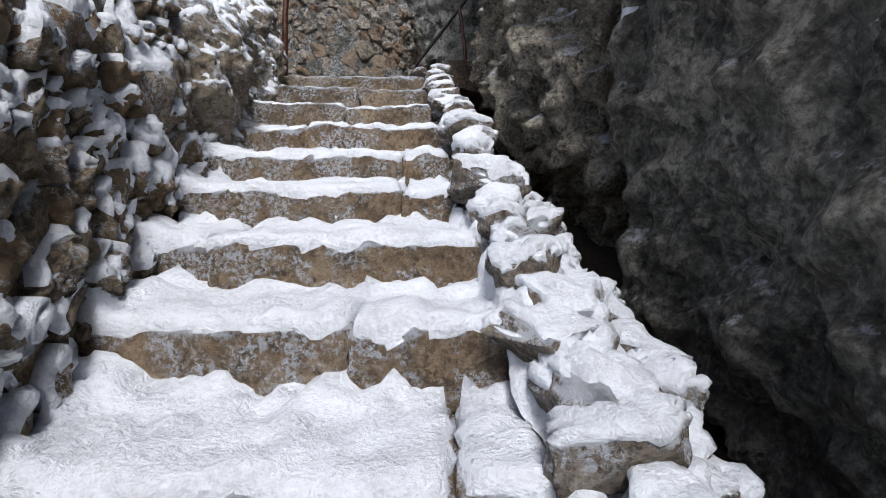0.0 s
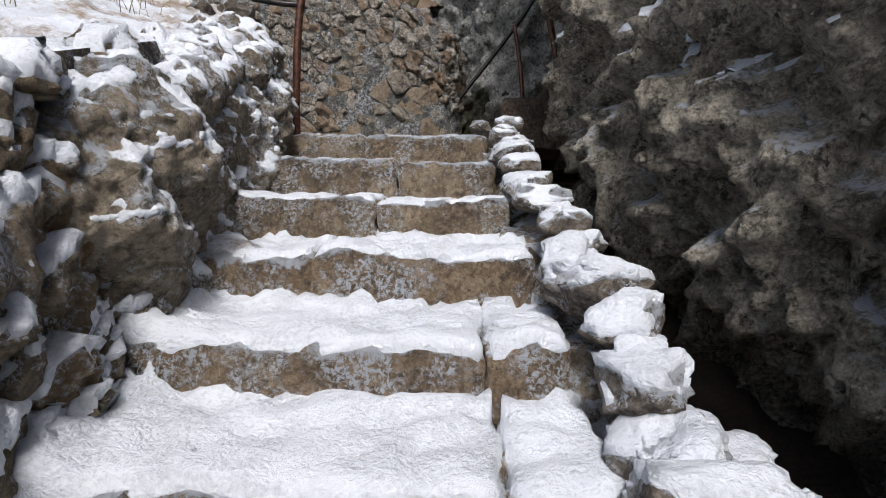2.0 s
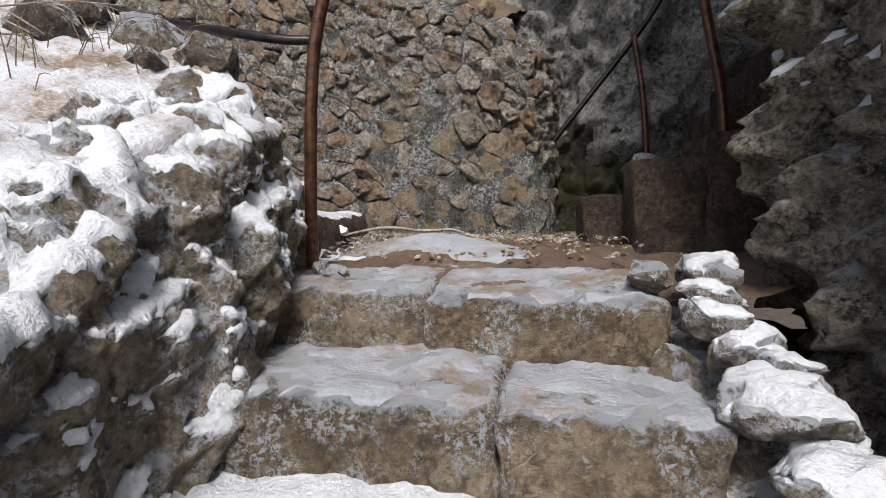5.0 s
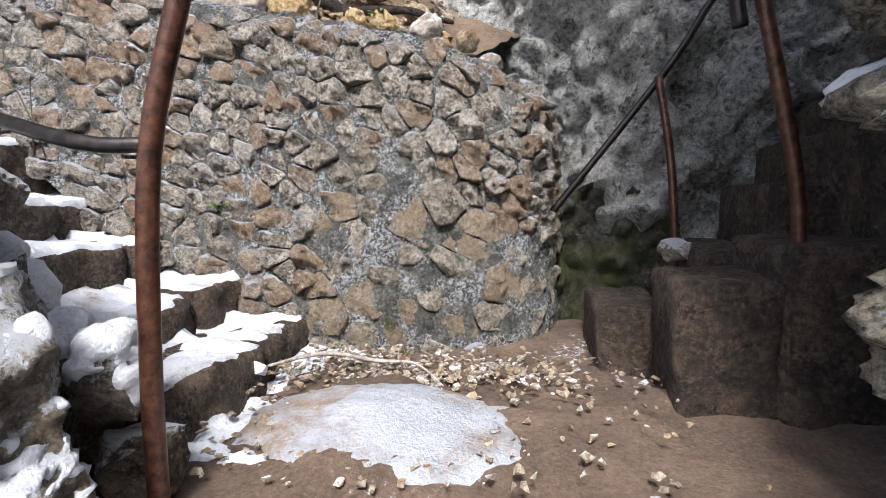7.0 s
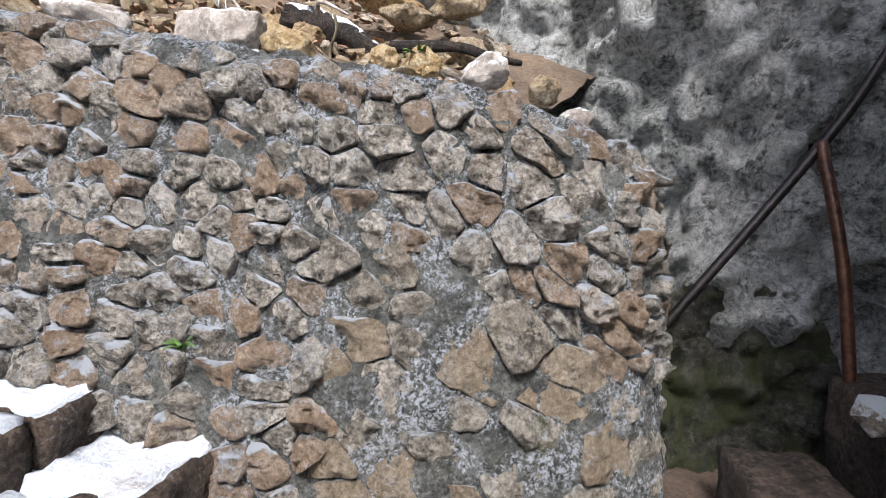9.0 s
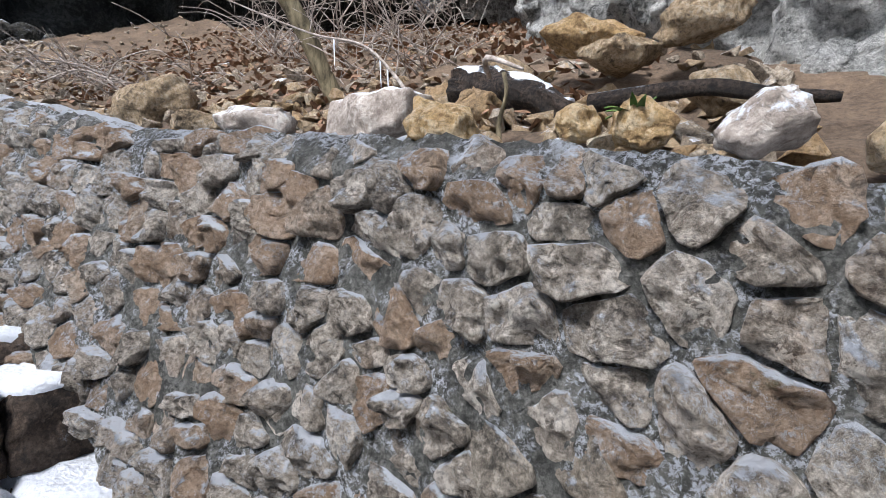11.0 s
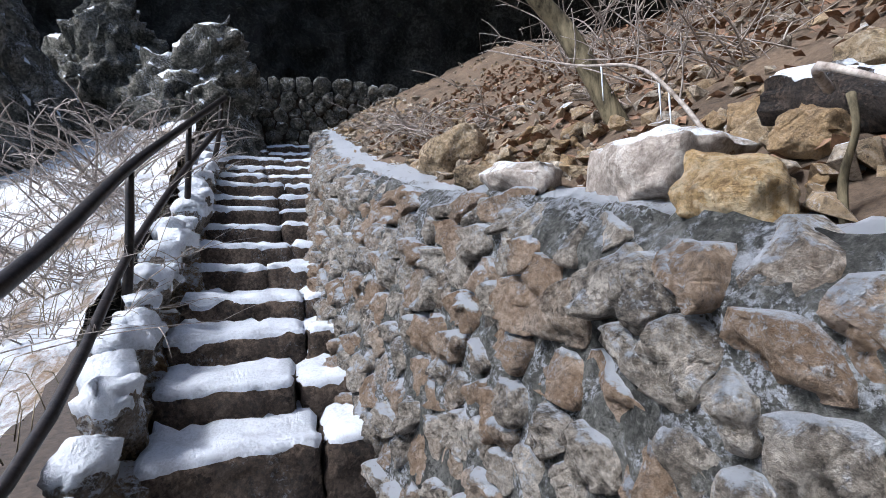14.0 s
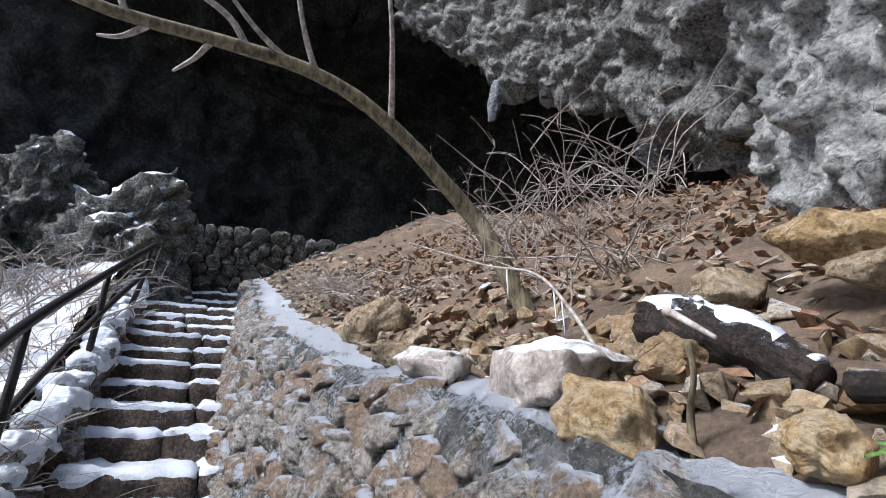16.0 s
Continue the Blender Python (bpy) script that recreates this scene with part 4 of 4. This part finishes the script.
# ---- cliffs behind ----
def cliffs():
    line = [(-3.4, 11.5, 0), (-2.9, 9.8, 0), (-2.62, 8.95, 0), (-2.35, 8.55, 0), (-1.8, 8.25, 0), (-1.1, 7.95, 0), (-0.4, 7.65, 0), (0.1, 7.5, 0), (0.7, 7.55, 0), (1.4, 7.65, 0), (2.4, 7.9, 0), (3.2, 7.4, 0), (3.3, 6.0, 0)]

    def face(u, v):
        p = curve_at(line, u)
        z = 1.6 + 9.4 * v
        bulge = 0.25 * math.sin(z * 0.8 + p.x)
        return p.x, p.y + bulge * 0.5 + 0.06 * (z - 3), z
    tagged(part("cliff_pale", sheet("cliff_pale", face, 330, 280, PALE_CLIFF, lambda p: craggy(0.3, 1.3, 0.4)(p) + craggy(0.12, 4.5, 0.4)(p) + 0.05 * (0.5 - abs(noise.noise(p * 6))), flip=False)), "tall pale limestone cliff with white lichen and mossy foot", "cliff", kind="structure")
    tagged(part("moss_bank", sheet("moss_bank", lambda u, v: (-0.5 + 0.95 * u, 7.42 - 0.12 * v + 0.1 * math.sin(3 * u), 1.8 + 1.1 * (1 - v) * (0.6 + 0.4 * math.sin(2.5 * u + 0.3))), 50, 40, MOSSY, craggy(0.12, 4.0, 0.5), flip=True)), "dark green moss on the foot of the cliff", "moss", kind="structure")

    ring = [(-2.7, 9.3, 0), (-2.9, 11.5, 0), (-3.8, 13.6, 0), (-6.5, 15.2, 0), (-10.0, 14.6, 0), (-13.0, 11.8, 0), (-14.0, 8.0, 0), (-13.4, 5.0, 0), (-12.4, 2.0, 0), (-11.6, -1.5, 0)]

    def cave(u, v):
        p = curve_at(ring, u)
        c = Vector((-7.5, 8.0, 0))
        t = min(1.0, v / 0.55)
        z = 3.0 + 9.0 * t
        over = max(0.0, v - 0.45) / 0.55
        q = p.lerp(c, 0.62 * over ** 1.4)
        return q.x, q.y, z + 1.6 * math.sin(over * 1.57)
    tagged(part("cave", sheet("cave", lambda u, v: cave(0.27 + 0.73 * u, v), 170, 120, SHADED_CAVE_ROCK, craggy(0.9, 0.6, 0.35), flip=False)), "overhanging limestone cave wall, coloured near black for the cave's shade", "cave", kind="structure")
    tagged(part("cave_side", sheet("cave_side", lambda u, v: cave(0.275 * u, v), 110, 200, CAVE_SIDE, lambda p: craggy(0.7, 0.7, 0.35)(p) + craggy(0.16, 3.0, 0.4)(p), flip=False)), "grey weathered limestone side of the cave", "cave", kind="structure")
    # Roof keeps sky light out of the cave; its colour carries shade too.
    tagged(part("cave_roof", sheet("cave_roof", lambda u, v: (-15 + 12.6 * u, 8.6 + 7.6 * v, 13.2 - 0.08 * (u - 0.5) ** 2 + 0.15 * v), 40, 40, SHADED_CAVE_ROCK, craggy(0.8, 0.6, 0.35))), "rock roof of the cave mouth, coloured near black for shade", "cave", kind="structure")
    brow_line = [(-2.5, 8.9, 0), (-3.4, 10.0, 0), (-4.6, 10.9, 0), (-6.0, 11.2, 0), (-7.4, 10.9, 0), (-8.8, 10.2, 0)]

    def brow(u, v):
        p = curve_at(brow_line, u)
        low = lerp_table([(-8.8, 11.6), (-7.2, 9.3), (-6.2, 8.7), (-5.2, 8.0), (-4.2, 6.4), (-2.5, 5.2)], p.x) + 0.25 * rough_of(Vector((p.x, 0, 8)), 1.4, 3)
        z = low + (13.6 - low) * v
        tuck = 0.5 * max(0.0, 1 - v / 0.06)
        return p.x, p.y - 0.22 * (z - 6.0) + tuck, z
    tagged(part("cave_brow", sheet("cave_brow", brow, 210, 170, CAVE_SIDE, lambda p: craggy(0.4, 0.8, 0.35)(p) + craggy(0.16, 2.6, 0.4)(p) + 0.05 * rough_of(p, 5.0, 4), flip=True)), "grey overhanging limestone brow over the cave", "cave", kind="structure")
    rng = random.Random(61)
    laid = []
    for at, size, turn in (((-8.9, 5.0, 5.9), (2.1, 2.2, 3.6), (0, 4, 20)), ((-8.4, 2.7, 5.6), (2.4, 2.2, 5.6), (4, 0, 50)), ((-10.8, 3.6, 6.6), (2.8, 2.4, 5.0), (4, 0, 80))):
        v, f = big_stone(size, rng, 14, 0.04)
        m = pose(*at, *turn)
        me = mesh_of("crag", [m @ p for p in v], f, CRAG, True)
        cut, chip = craggy(0.26, 1.2, 0.5), craggy(0.14, 4.0, 0.5)
        for q, nrm in [(q, q.normal.copy()) for q in me.vertices]:
            q.co = q.co + nrm * (cut(q.co) + chip(q.co) + 0.06 * rough_of(q.co, 6.0, 4))
        me.update()
        tagged(part("crag", me), "tall rough crag with frost beside the stairs", "crag", "crags")
        laid.append(([q.co.copy() for q in me.vertices], f))
    snow_on("ledge_snow", laid, SNOW_THICK, 0.03, 0.95, "snow on the ledges of the crags", clump=1.1, scale=7.0)
    # dry-stone wall at the head of the stairs
    wall = tagged(new("wall_upper"), "low dry-stone wall at the head of the stairs", "wall", kind="structure")

    def place(u, v, h):
        return Vector((-9.75 + h, 5.5 + u, 5.6 + v))
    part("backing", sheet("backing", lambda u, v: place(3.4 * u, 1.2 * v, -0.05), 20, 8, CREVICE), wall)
    for s, poly in cells(3.4, 1.2, 0.26, 0.15, rng):
        v, f = cell_stone(poly, place, rng, 0.012, rng.uniform(0.05, 0.12), 12)
        part("stone", mesh_of("stone", v, f, CRAG, True), wall)


# Icy rock; its pale colour also stands in for a daylight opening.
ICE_DAYLIGHT = rock("ice_daylight_rock", (0.05, 0.055, 0.065), (0.2, 0.21, 0.24), (0.6, 0.64, 0.72), 6.0, snow=0.7, frost=1.3, bump=1.0)
MOSSY = rock("mossy_rock", (0.015, 0.014, 0.01), (0.07, 0.068, 0.05), (0.2, 0.19, 0.15), 3.0, moss=0.95, lichen=0.1, bump=1.0)
CRAG = rock("crag_rock", (0.025, 0.025, 0.02), (0.13, 0.13, 0.105), (0.46, 0.43, 0.37), 3.0, moss=0.2, lichen=0.2, snow=0.4, frost=0.8, bump=1.0)
cliffs()


# ---- littered slope ----
def slope():
    def at(u, v):
        y = 6.95 + 4.6 * v
        x = -10.5 + (lerp_table([(6.9, 9.4), (7.1, 9.58), (7.4, 9.75), (8.0, 9.95)], y)) * u
        return x, y, slope_z(x, y) - (0.12 if v == 0 else 0.0)
    tagged(part("slope", sheet("slope", at, 170, 90, LITTER, lambda p: 0.03 * rough_of(p, 5.0))), "steep slope of brown leaf litter and rubble above the wall", "ground", kind="structure")
    rng = random.Random(71)
    bits, leaves = [], []
    for _ in range(1500):
        x, y = -9.5 + 8.4 * rng.random(), 7.0 + 3.3 * rng.random() ** 1.2
        s = rng.uniform(0.03, 0.13) * (0.7 if y > 8.3 else 1)
        if x < -4.5 and rng.random() < 0.5:
            y = 6.95 + 1.1 * rng.random()
        bits.append(moved(lump((s, s * 1.3, s * 0.7), rng, 9), (x, y, slope_z(x, y) + s * 0.15), (rng.uniform(-40, 40), rng.uniform(-40, 40), rng.uniform(0, 180))))
    tagged(part("slope_rubble", joined("slope_rubble", bits, RUBBLE)), "angular limestone rubble strewn over the slope", "rubble", kind="stuff")
    for _ in range(2600):
        x, y = -7.5 + 6.0 * rng.random(), 7.1 + 3.2 * rng.random()
        s = rng.uniform(0.02, 0.05)
        m = pose(x, y, slope_z(x, y) + 0.035, rng.uniform(-50, 50), rng.uniform(-50, 50), rng.uniform(0, 360))
        leaves.append(([m @ Vector(p) for p in ((-s, 0, 0), (-s * 0.2, -s * 0.55, 0.006), (s, 0, 0.004), (-s * 0.2, s * 0.55, 0.006))], [(0, 1, 2, 3)]))
    tagged(part("fallen_leaves", joined("fallen_leaves", leaves, DEAD_LEAF)), "dry reddish-brown leaves fallen on the slope", "leaves", kind="stuff")
    for at, size, turn, mat, label in (
            ((-2.36, 7.06, 4.05), (0.6, 0.42, 0.34), (8, 6, 15), WHITE_BOULDER, "large pale boulder with a cap of snow on the wall"),
            ((-1.98, 6.9, 3.93), (0.33, 0.22, 0.24), (12, 22, 20), YELLOW_STONE, "pointed yellow limestone boulder lying on the wall"),
            ((-4.3, 7.15, 4.56), (0.72, 0.5, 0.42), (0, -8, 30), BOULDER, "yellowish faceted boulder above the wall"),
            ((-3.0, 6.98, 4.16), (0.5, 0.3, 0.2), (4, 4, 10), WHITE_BOULDER, "flat pale stone slab lying above the wall"),
            ((-3.5, 7.0, 4.25), (0.36, 0.28, 0.2), (4, 14, 50), BOULDER, "broken tan stone above the wall"),
            ((-1.75, 7.65, 4.42), (0.46, 0.3, 0.2), (6, 10, 10), YELLOW_STONE, "flat ochre limestone slab on the slope"),
            ((-1.62, 7.55, 4.28), (0.36, 0.3, 0.14), (0, 8, 60), BOULDER, "thin ochre limestone slab on the slope"),
            ((-2.1, 7.6, 4.34), (0.3, 0.25, 0.2), (0, 20, 80), BOULDER, "ochre limestone block on the slope"),
            ((-1.35, 7.7, 4.4), (0.4, 0.3, 0.24), (0, 0, 30), BOULDER, "ochre limestone block under the cliff"),
            ((-1.42, 6.98, 3.86), (0.2, 0.17, 0.2), (0, 12, 30), YELLOW_STONE, "yellow limestone block on the wall"),
            ((-1.58, 7.0, 3.9), (0.16, 0.15, 0.15), (0, 12, 70), YELLOW_STONE, "small yellow limestone block on the wall"),
            ((-1.15, 7.0, 3.82), (0.3, 0.2, 0.18), (0, -12, 10), WHITE_BOULDER, "pale stone slab on the wall"),
            ((-0.92, 7.05, 3.74), (0.22, 0.18, 0.16), (10, 0, 50), BOULDER, "ochre stone on the wall's end"),
            ((-0.76, 7.06, 3.6), (0.2, 0.16, 0.14), (10, 10, 20), WHITE_BOULDER, "pale angular stone on the wall's end"),
            ((-1.25, 7.25, 3.98), (0.24, 0.2, 0.18), (5, 10, 20), BOULDER, "ochre stone behind the wall"),
            ((-2.05, 7.25, 4.1), (0.22, 0.2, 0.18), (5, 20, 70), BOULDER, "ochre stone beside the log"),
            ((-2.3, 7.4, 4.22), (0.28, 0.22, 0.2), (5, 0, 20), BOULDER, "ochre stone below the tree")):
        stone("boulder", at, size, turn, mat, rng, label, "boulder", "boulders above the wall", 6)
    bits = []
    for _ in range(150):
        x, y = rng.uniform(-3.8, -1.05), 6.98 + 0.55 * rng.random()
        s = rng.uniform(0.05, 0.13)
        bits.append(moved(lump((s, s * 1.3, s * 0.8), rng, 10), (x, y, slope_z(x, y) + s * 0.25), (rng.uniform(-40, 40), rng.uniform(-40, 40), rng.uniform(0, 180))))
    tagged(part("wall_rubble_heap", joined("wall_rubble_heap", bits, BOULDER)), "yellow limestone rubble heaped behind the wall", "rubble", kind="stuff")
    log = tagged(new("log"), "rotten black log with snow on its back lying behind the wall", "log")
    bar("trunk", [(-2.2, 7.32, 4.24), (-2.05, 7.32, 4.2), (-1.88, 7.3, 4.12), (-1.72, 7.28, 4.02)], [0.06, 0.075, 0.065, 0.045], ROTTEN, 20, 14, 0.45, parent=log)
    back = log.children[0].data
    snow_on("snow_cap", [([v.co.copy() for v in back.vertices], [tuple(p.vertices) for p in back.polygons])], SNOW_WORN, 0.012, 0.72, "thin snow along the back of the log", clump=0.5, scale=9.0)
    bar("broken_branch", [(-1.95, 7.15, 4.17), (-1.9, 7.05, 4.19), (-1.75, 7.0, 4.1)], [0.012, 0.01, 0.005], TWIG, 6, 4, 0.2, parent=log)
    bar("broken_branch", [(-1.83, 6.98, 3.85), (-1.84, 7.0, 3.95), (-1.8, 6.98, 4.03), (-1.81, 6.99, 4.1)], [0.009, 0.008, 0.006, 0.008], BARK, 6, 4, 0.2, parent=log)
    branch = bar("fallen_branch", [(-1.6, 7.15, 4.0), (-1.3, 7.12, 3.97), (-1.15, 7.12, 3.92), (-1.0, 7.13, 3.88)], [0.03, 0.025, 0.02, 0.012], ROTTEN, 8, 5, 0.3)
    tagged(branch, "dark rotten branch lying behind the wall", "branch")


slope()


# ---- tree and brush ----
def tree():
    t = tagged(new("tree"), "bare leaning tree with a curved greenish trunk", "tree")
    bar("trunk", [(-3.08, 7.66, 4.2), (-3.14, 7.58, 4.42), (-3.24, 7.42, 4.85), (-3.29, 7.3, 5.05), (-3.29, 6.85, 5.45), (-3.28, 6.44, 5.63), (-3.29, 6.0, 5.67), (-3.24, 5.45, 5.64), (-3.2, 4.9, 5.8)], [0.06, 0.05, 0.05, 0.046, 0.04, 0.036, 0.032, 0.026, 0.018], BARK, 10, 6, 0.15, parent=t)
    for pts in ([(-3.28, 6.44, 5.63), (-3.2, 6.36, 5.75), (-3.09, 6.28, 5.95), (-3.05, 6.25, 6.3)], [(-3.29, 6.85, 5.45), (-3.1, 6.78, 5.65), (-2.94, 6.7, 5.92), (-2.9, 6.6, 6.3)], [(-3.26, 5.6, 5.64), (-3.2, 5.55, 5.75), (-3.1, 5.5, 5.95)],
                [(-3.29, 5.95, 5.67), (-3.35, 5.88, 5.58), (-3.38, 5.8, 5.5)], [(-3.27, 5.7, 5.65), (-3.3, 5.6, 5.56), (-3.33, 5.5, 5.55)], [(-3.29, 6.1, 5.67), (-3.24, 6.0, 5.78), (-3.2, 5.8, 5.84), (-3.2, 5.6, 5.8)], [(-3.29, 6.3, 5.66), (-3.2, 6.1, 5.75), (-3.1, 5.9, 5.9)]):
        bar("limb", pts, [0.018, 0.012, 0.006] if len(pts) < 4 else [0.02, 0.016, 0.012, 0.008], TWIG, 6, 4, 0.15, parent=t)


tree()


def brush(name, label, foot, spread, height, count, seed, radius=0.005, droop=0.5):
    """A bare bush: bundles of thin forking twigs."""
    rng = random.Random(seed)
    pieces = []
    for _ in range(count):
        x, y, z = foot[0] + rng.gauss(0, spread * 0.3), foot[1] + rng.gauss(0, spread * 0.3), foot[2]
        a = rng.uniform(0, 6.28)
        reach, up = spread * rng.uniform(0.4, 1.1), height * rng.uniform(0.5, 1.1)
        pts = [(x, y, z)]
        for i in range(1, 4):
            f = i / 3
            pts.append((x + math.cos(a) * reach * f + rng.gauss(0, 0.04), y + math.sin(a) * reach * f + rng.gauss(0, 0.04), z + up * (f - droop * f * f)))
        pieces.append(tube(pts, [radius * 1.5, radius, radius * 0.5], 4, 3))
        for _ in range(3):
            i = rng.choice((1, 2, 3))
            p = Vector(pts[i])
            e = p + Vector((rng.gauss(0, 0.14), rng.gauss(0, 0.14), rng.gauss(0.05, 0.1)))
            pieces.append(tube([p, (p + e) / 2 + Vector((0, 0, 0.02)), e], [radius * 0.8, radius * 0.35], 4, 3))
    return tagged(part(name, joined(name, pieces, TWIG, True)), label, "bush")


brush("bush", "tangle of bare frosted twigs on the slope", (-4.4, 8.6, 5.35), 0.9, 1.1, 60, 1, 0.004)
brush("bush", "tangle of bare frosted twigs on the slope", (-3.6, 8.9, 5.55), 0.8, 0.9, 40, 2, 0.004)
brush("bush", "low frosted twigs overhanging the wall", (-5.0, 7.4, 4.9), 0.7, 0.5, 30, 3, 0.005, 0.9)
brush("bush", "frosted shrub on the snowy bank", (-6.6, 4.6, 4.6), 1.0, 1.3, 40, 4, 0.008)
brush("bush", "frosted shrub on the snowy bank", (-5.2, 4.4, 3.95), 0.9, 0.8, 40, 5, 0.004)
brush("bush", "dry grass and twigs poking through the snow", (-4.0, 4.8, 3.55), 0.8, 0.3, 60, 6, 0.003)
brush("bush", "frosted bramble on the snowy bank", (-4.6, 5.0, 3.75), 0.6, 0.5, 45, 9, 0.004)
brush("bush", "frosted bramble on the snowy bank", (-5.8, 4.9, 4.3), 0.7, 0.7, 45, 10, 0.005)
brush("bush", "tall frosted shrub before the crag", (-7.4, 4.6, 5.0), 0.9, 1.4, 45, 12, 0.007)
brush("bush", "frosted twigs along the wall top", (-5.9, 7.3, 5.2), 0.5, 0.5, 36, 13, 0.004, 0.9)
brush("bush", "dry twigs poking through the snow", (-2.4, 4.3, 2.8), 0.6, 0.35, 14, 7, 0.003)
brush("bush", "small dead stalks in the leaf litter", (-2.9, 7.9, 4.6), 0.7, 0.35, 40, 8, 0.003)


def fern(at, seed, size=0.12):
    rng = random.Random(seed)
    f = tagged(new("fern"), "small green fern growing between the stones", "fern")
    for _ in range(9):
        a, tilt = rng.uniform(0, 6.28), rng.uniform(0.5, 1.1)
        verts, faces = [], []
        for i in range(6):
            u = i / 5
            c = Vector(at) + size * u * Vector((math.cos(a) * tilt, math.sin(a) * tilt, 1 - 0.7 * u * tilt))
            w = size * 0.16 * (1 - u) + 0.002
            s = Vector((-math.sin(a), math.cos(a), 0)) * w
            verts += [c - s, c + Vector((0, 0, 0.004)), c + s]
        for i in range(5):
            faces += [(3 * i, 3 * i + 1, 3 * i + 4, 3 * i + 3), (3 * i + 1, 3 * i + 2, 3 * i + 5, 3 * i + 4)]
        part("frond", mesh_of("frond", verts, faces, FERN, True), f)


fern((-1.42, 6.95, 3.86), 1, 0.1)
fern((-2.2, 6.42, 2.75), 2, 0.07)


# ---- snow over the curbs ----
def blanket(u, v):
    """Snow over the stones beside the lowest steps."""
    y = -0.4 + 2.75 * v
    k = (4.53 - y) / 0.447
    x = lerp_table(RIGHT_EDGE, k) + 0.02 + 0.62 * u * (1 - 0.45 * v) + 0.05 * rough_of(Vector((0, y, 9)), 4.0, 3)
    z = tread_z(k) - 0.03 - 0.35 * max(0, u - 0.4) + 0.13 * rough_of(Vector((x, y, 2)), 3.2, 4) - 0.12 * max(0.0, 0.12 - u) / 0.12
    return x, y, z - (0.2 if u == 1 or v in (0, 1) else 0)


tagged(part("snow_blanket", sheet("snow_blanket", blanket, 50, 110, SNOW_THICK, lambda p: 0.05 * rough_of(p, 6.0))), "uneven snow over stones beside the lowest steps", "snow", kind="stuff")


def dry_grass():
    rng = random.Random(17)
    blades = []
    for _ in range(1500):
        x, y = -9.0 + 7.0 * rng.random() ** 0.8, rng.uniform(3.2, 5.25)
        z = snowfield(x, y) + 0.02
        h, a = rng.uniform(0.06, 0.24), rng.uniform(0, 6.28)
        w = rng.uniform(0.3, 1.1) * h
        blades.append(tube([(x, y, z - 0.03), (x + 0.4 * w * math.cos(a), y + 0.4 * w * math.sin(a), z + 0.7 * h), (x + w * math.cos(a), y + w * math.sin(a), z + h * 0.8)], [0.003, 0.0012], 3, 2))
    tagged(part("dry_grass", joined("dry_grass", blades, GRASS, True)), "dry yellow grass stalks poking through the snow", "grass", kind="stuff")


GRASS = plain("dry_grass_stalk", (0.09, 0.07, 0.045), (0.36, 0.3, 0.2), 30.0, rough=0.9)
dry_grass()


def vine():
    v = tagged(new("fallen_vine"), "long thin frosted vine arching over the boulders", "vine")
    pts = VINE
    bar("stem", pts, [0.009, 0.008, 0.006, 0.003], TWIG, 6, 6, 0.2, parent=v)
    for i in range(2, 5):
        p = Vector(pts[i])
        bar("side_shoot", [p, p + Vector((0.02, 0.0, 0.08)), p + Vector((0.05, -0.03, 0.19))], [0.004, 0.002], TWIG, 5, 4, parent=v)
    for k in (0.45, 0.5, 0.72):
        p = curve_at(pts, k)
        ice = bar("icicle", [p, p + Vector((0, 0, -0.06)), p + Vector((0, 0, -0.13))], [0.004, 0.003, 0.001], ICE, 6, 3)
        tagged(ice, "thin white icicle hanging from a vine", "icicle", "icicles on the vine")


VINE = [(-2.14, 7.22, 3.95), (-2.27, 7.23, 4.07), (-2.43, 7.22, 4.31), (-2.59, 7.2, 4.48), (-2.82, 7.11, 4.57), (-3.11, 6.89, 4.73)]
vine()

# ice deep in the cave, and a pale stone standing in for a daylight opening
rng = random.Random(77)
stone("ice_column", (-6.93, 9.95, 8.85), (0.3, 0.3, 0.95), (0, 14, 20), ICE_DAYLIGHT, rng, "pale stone standing in for a bright daylight opening in the cave", "ice", detail=6)
stone("ice_column", (-5.53, 11.82, 7.69), (0.7, 0.7, 0.95), (0, 0, 20), ICE_DAYLIGHT, rng, "frosted rock stump coated with rippled ice", "ice", detail=8)


def ice_patch(u, v):
    x, y = -1.65 + 1.15 * u, 5.25 + 0.75 * v
    r = math.hypot((u - 0.5) * 2, (v - 0.5) * 2) + 0.25 * rough_of(Vector((x, y, 6)), 3.0, 3)
    return x, y, 1.955 + 0.04 * (1 - r) + 0.1 * math.exp(-((x + 1.1) ** 2 / 0.25 + (y - 5.7) ** 2 / 0.2)) - 0.03 - 0.2 * max(0, r - 0.85)


tagged(part("ice_patch", sheet("ice_patch", ice_patch, 60, 44, SNOW_ICY, lambda p: 0.008 * rough_of(p, 14.0))), "worn patch of icy snow on the dirt landing", "snow", kind="stuff")
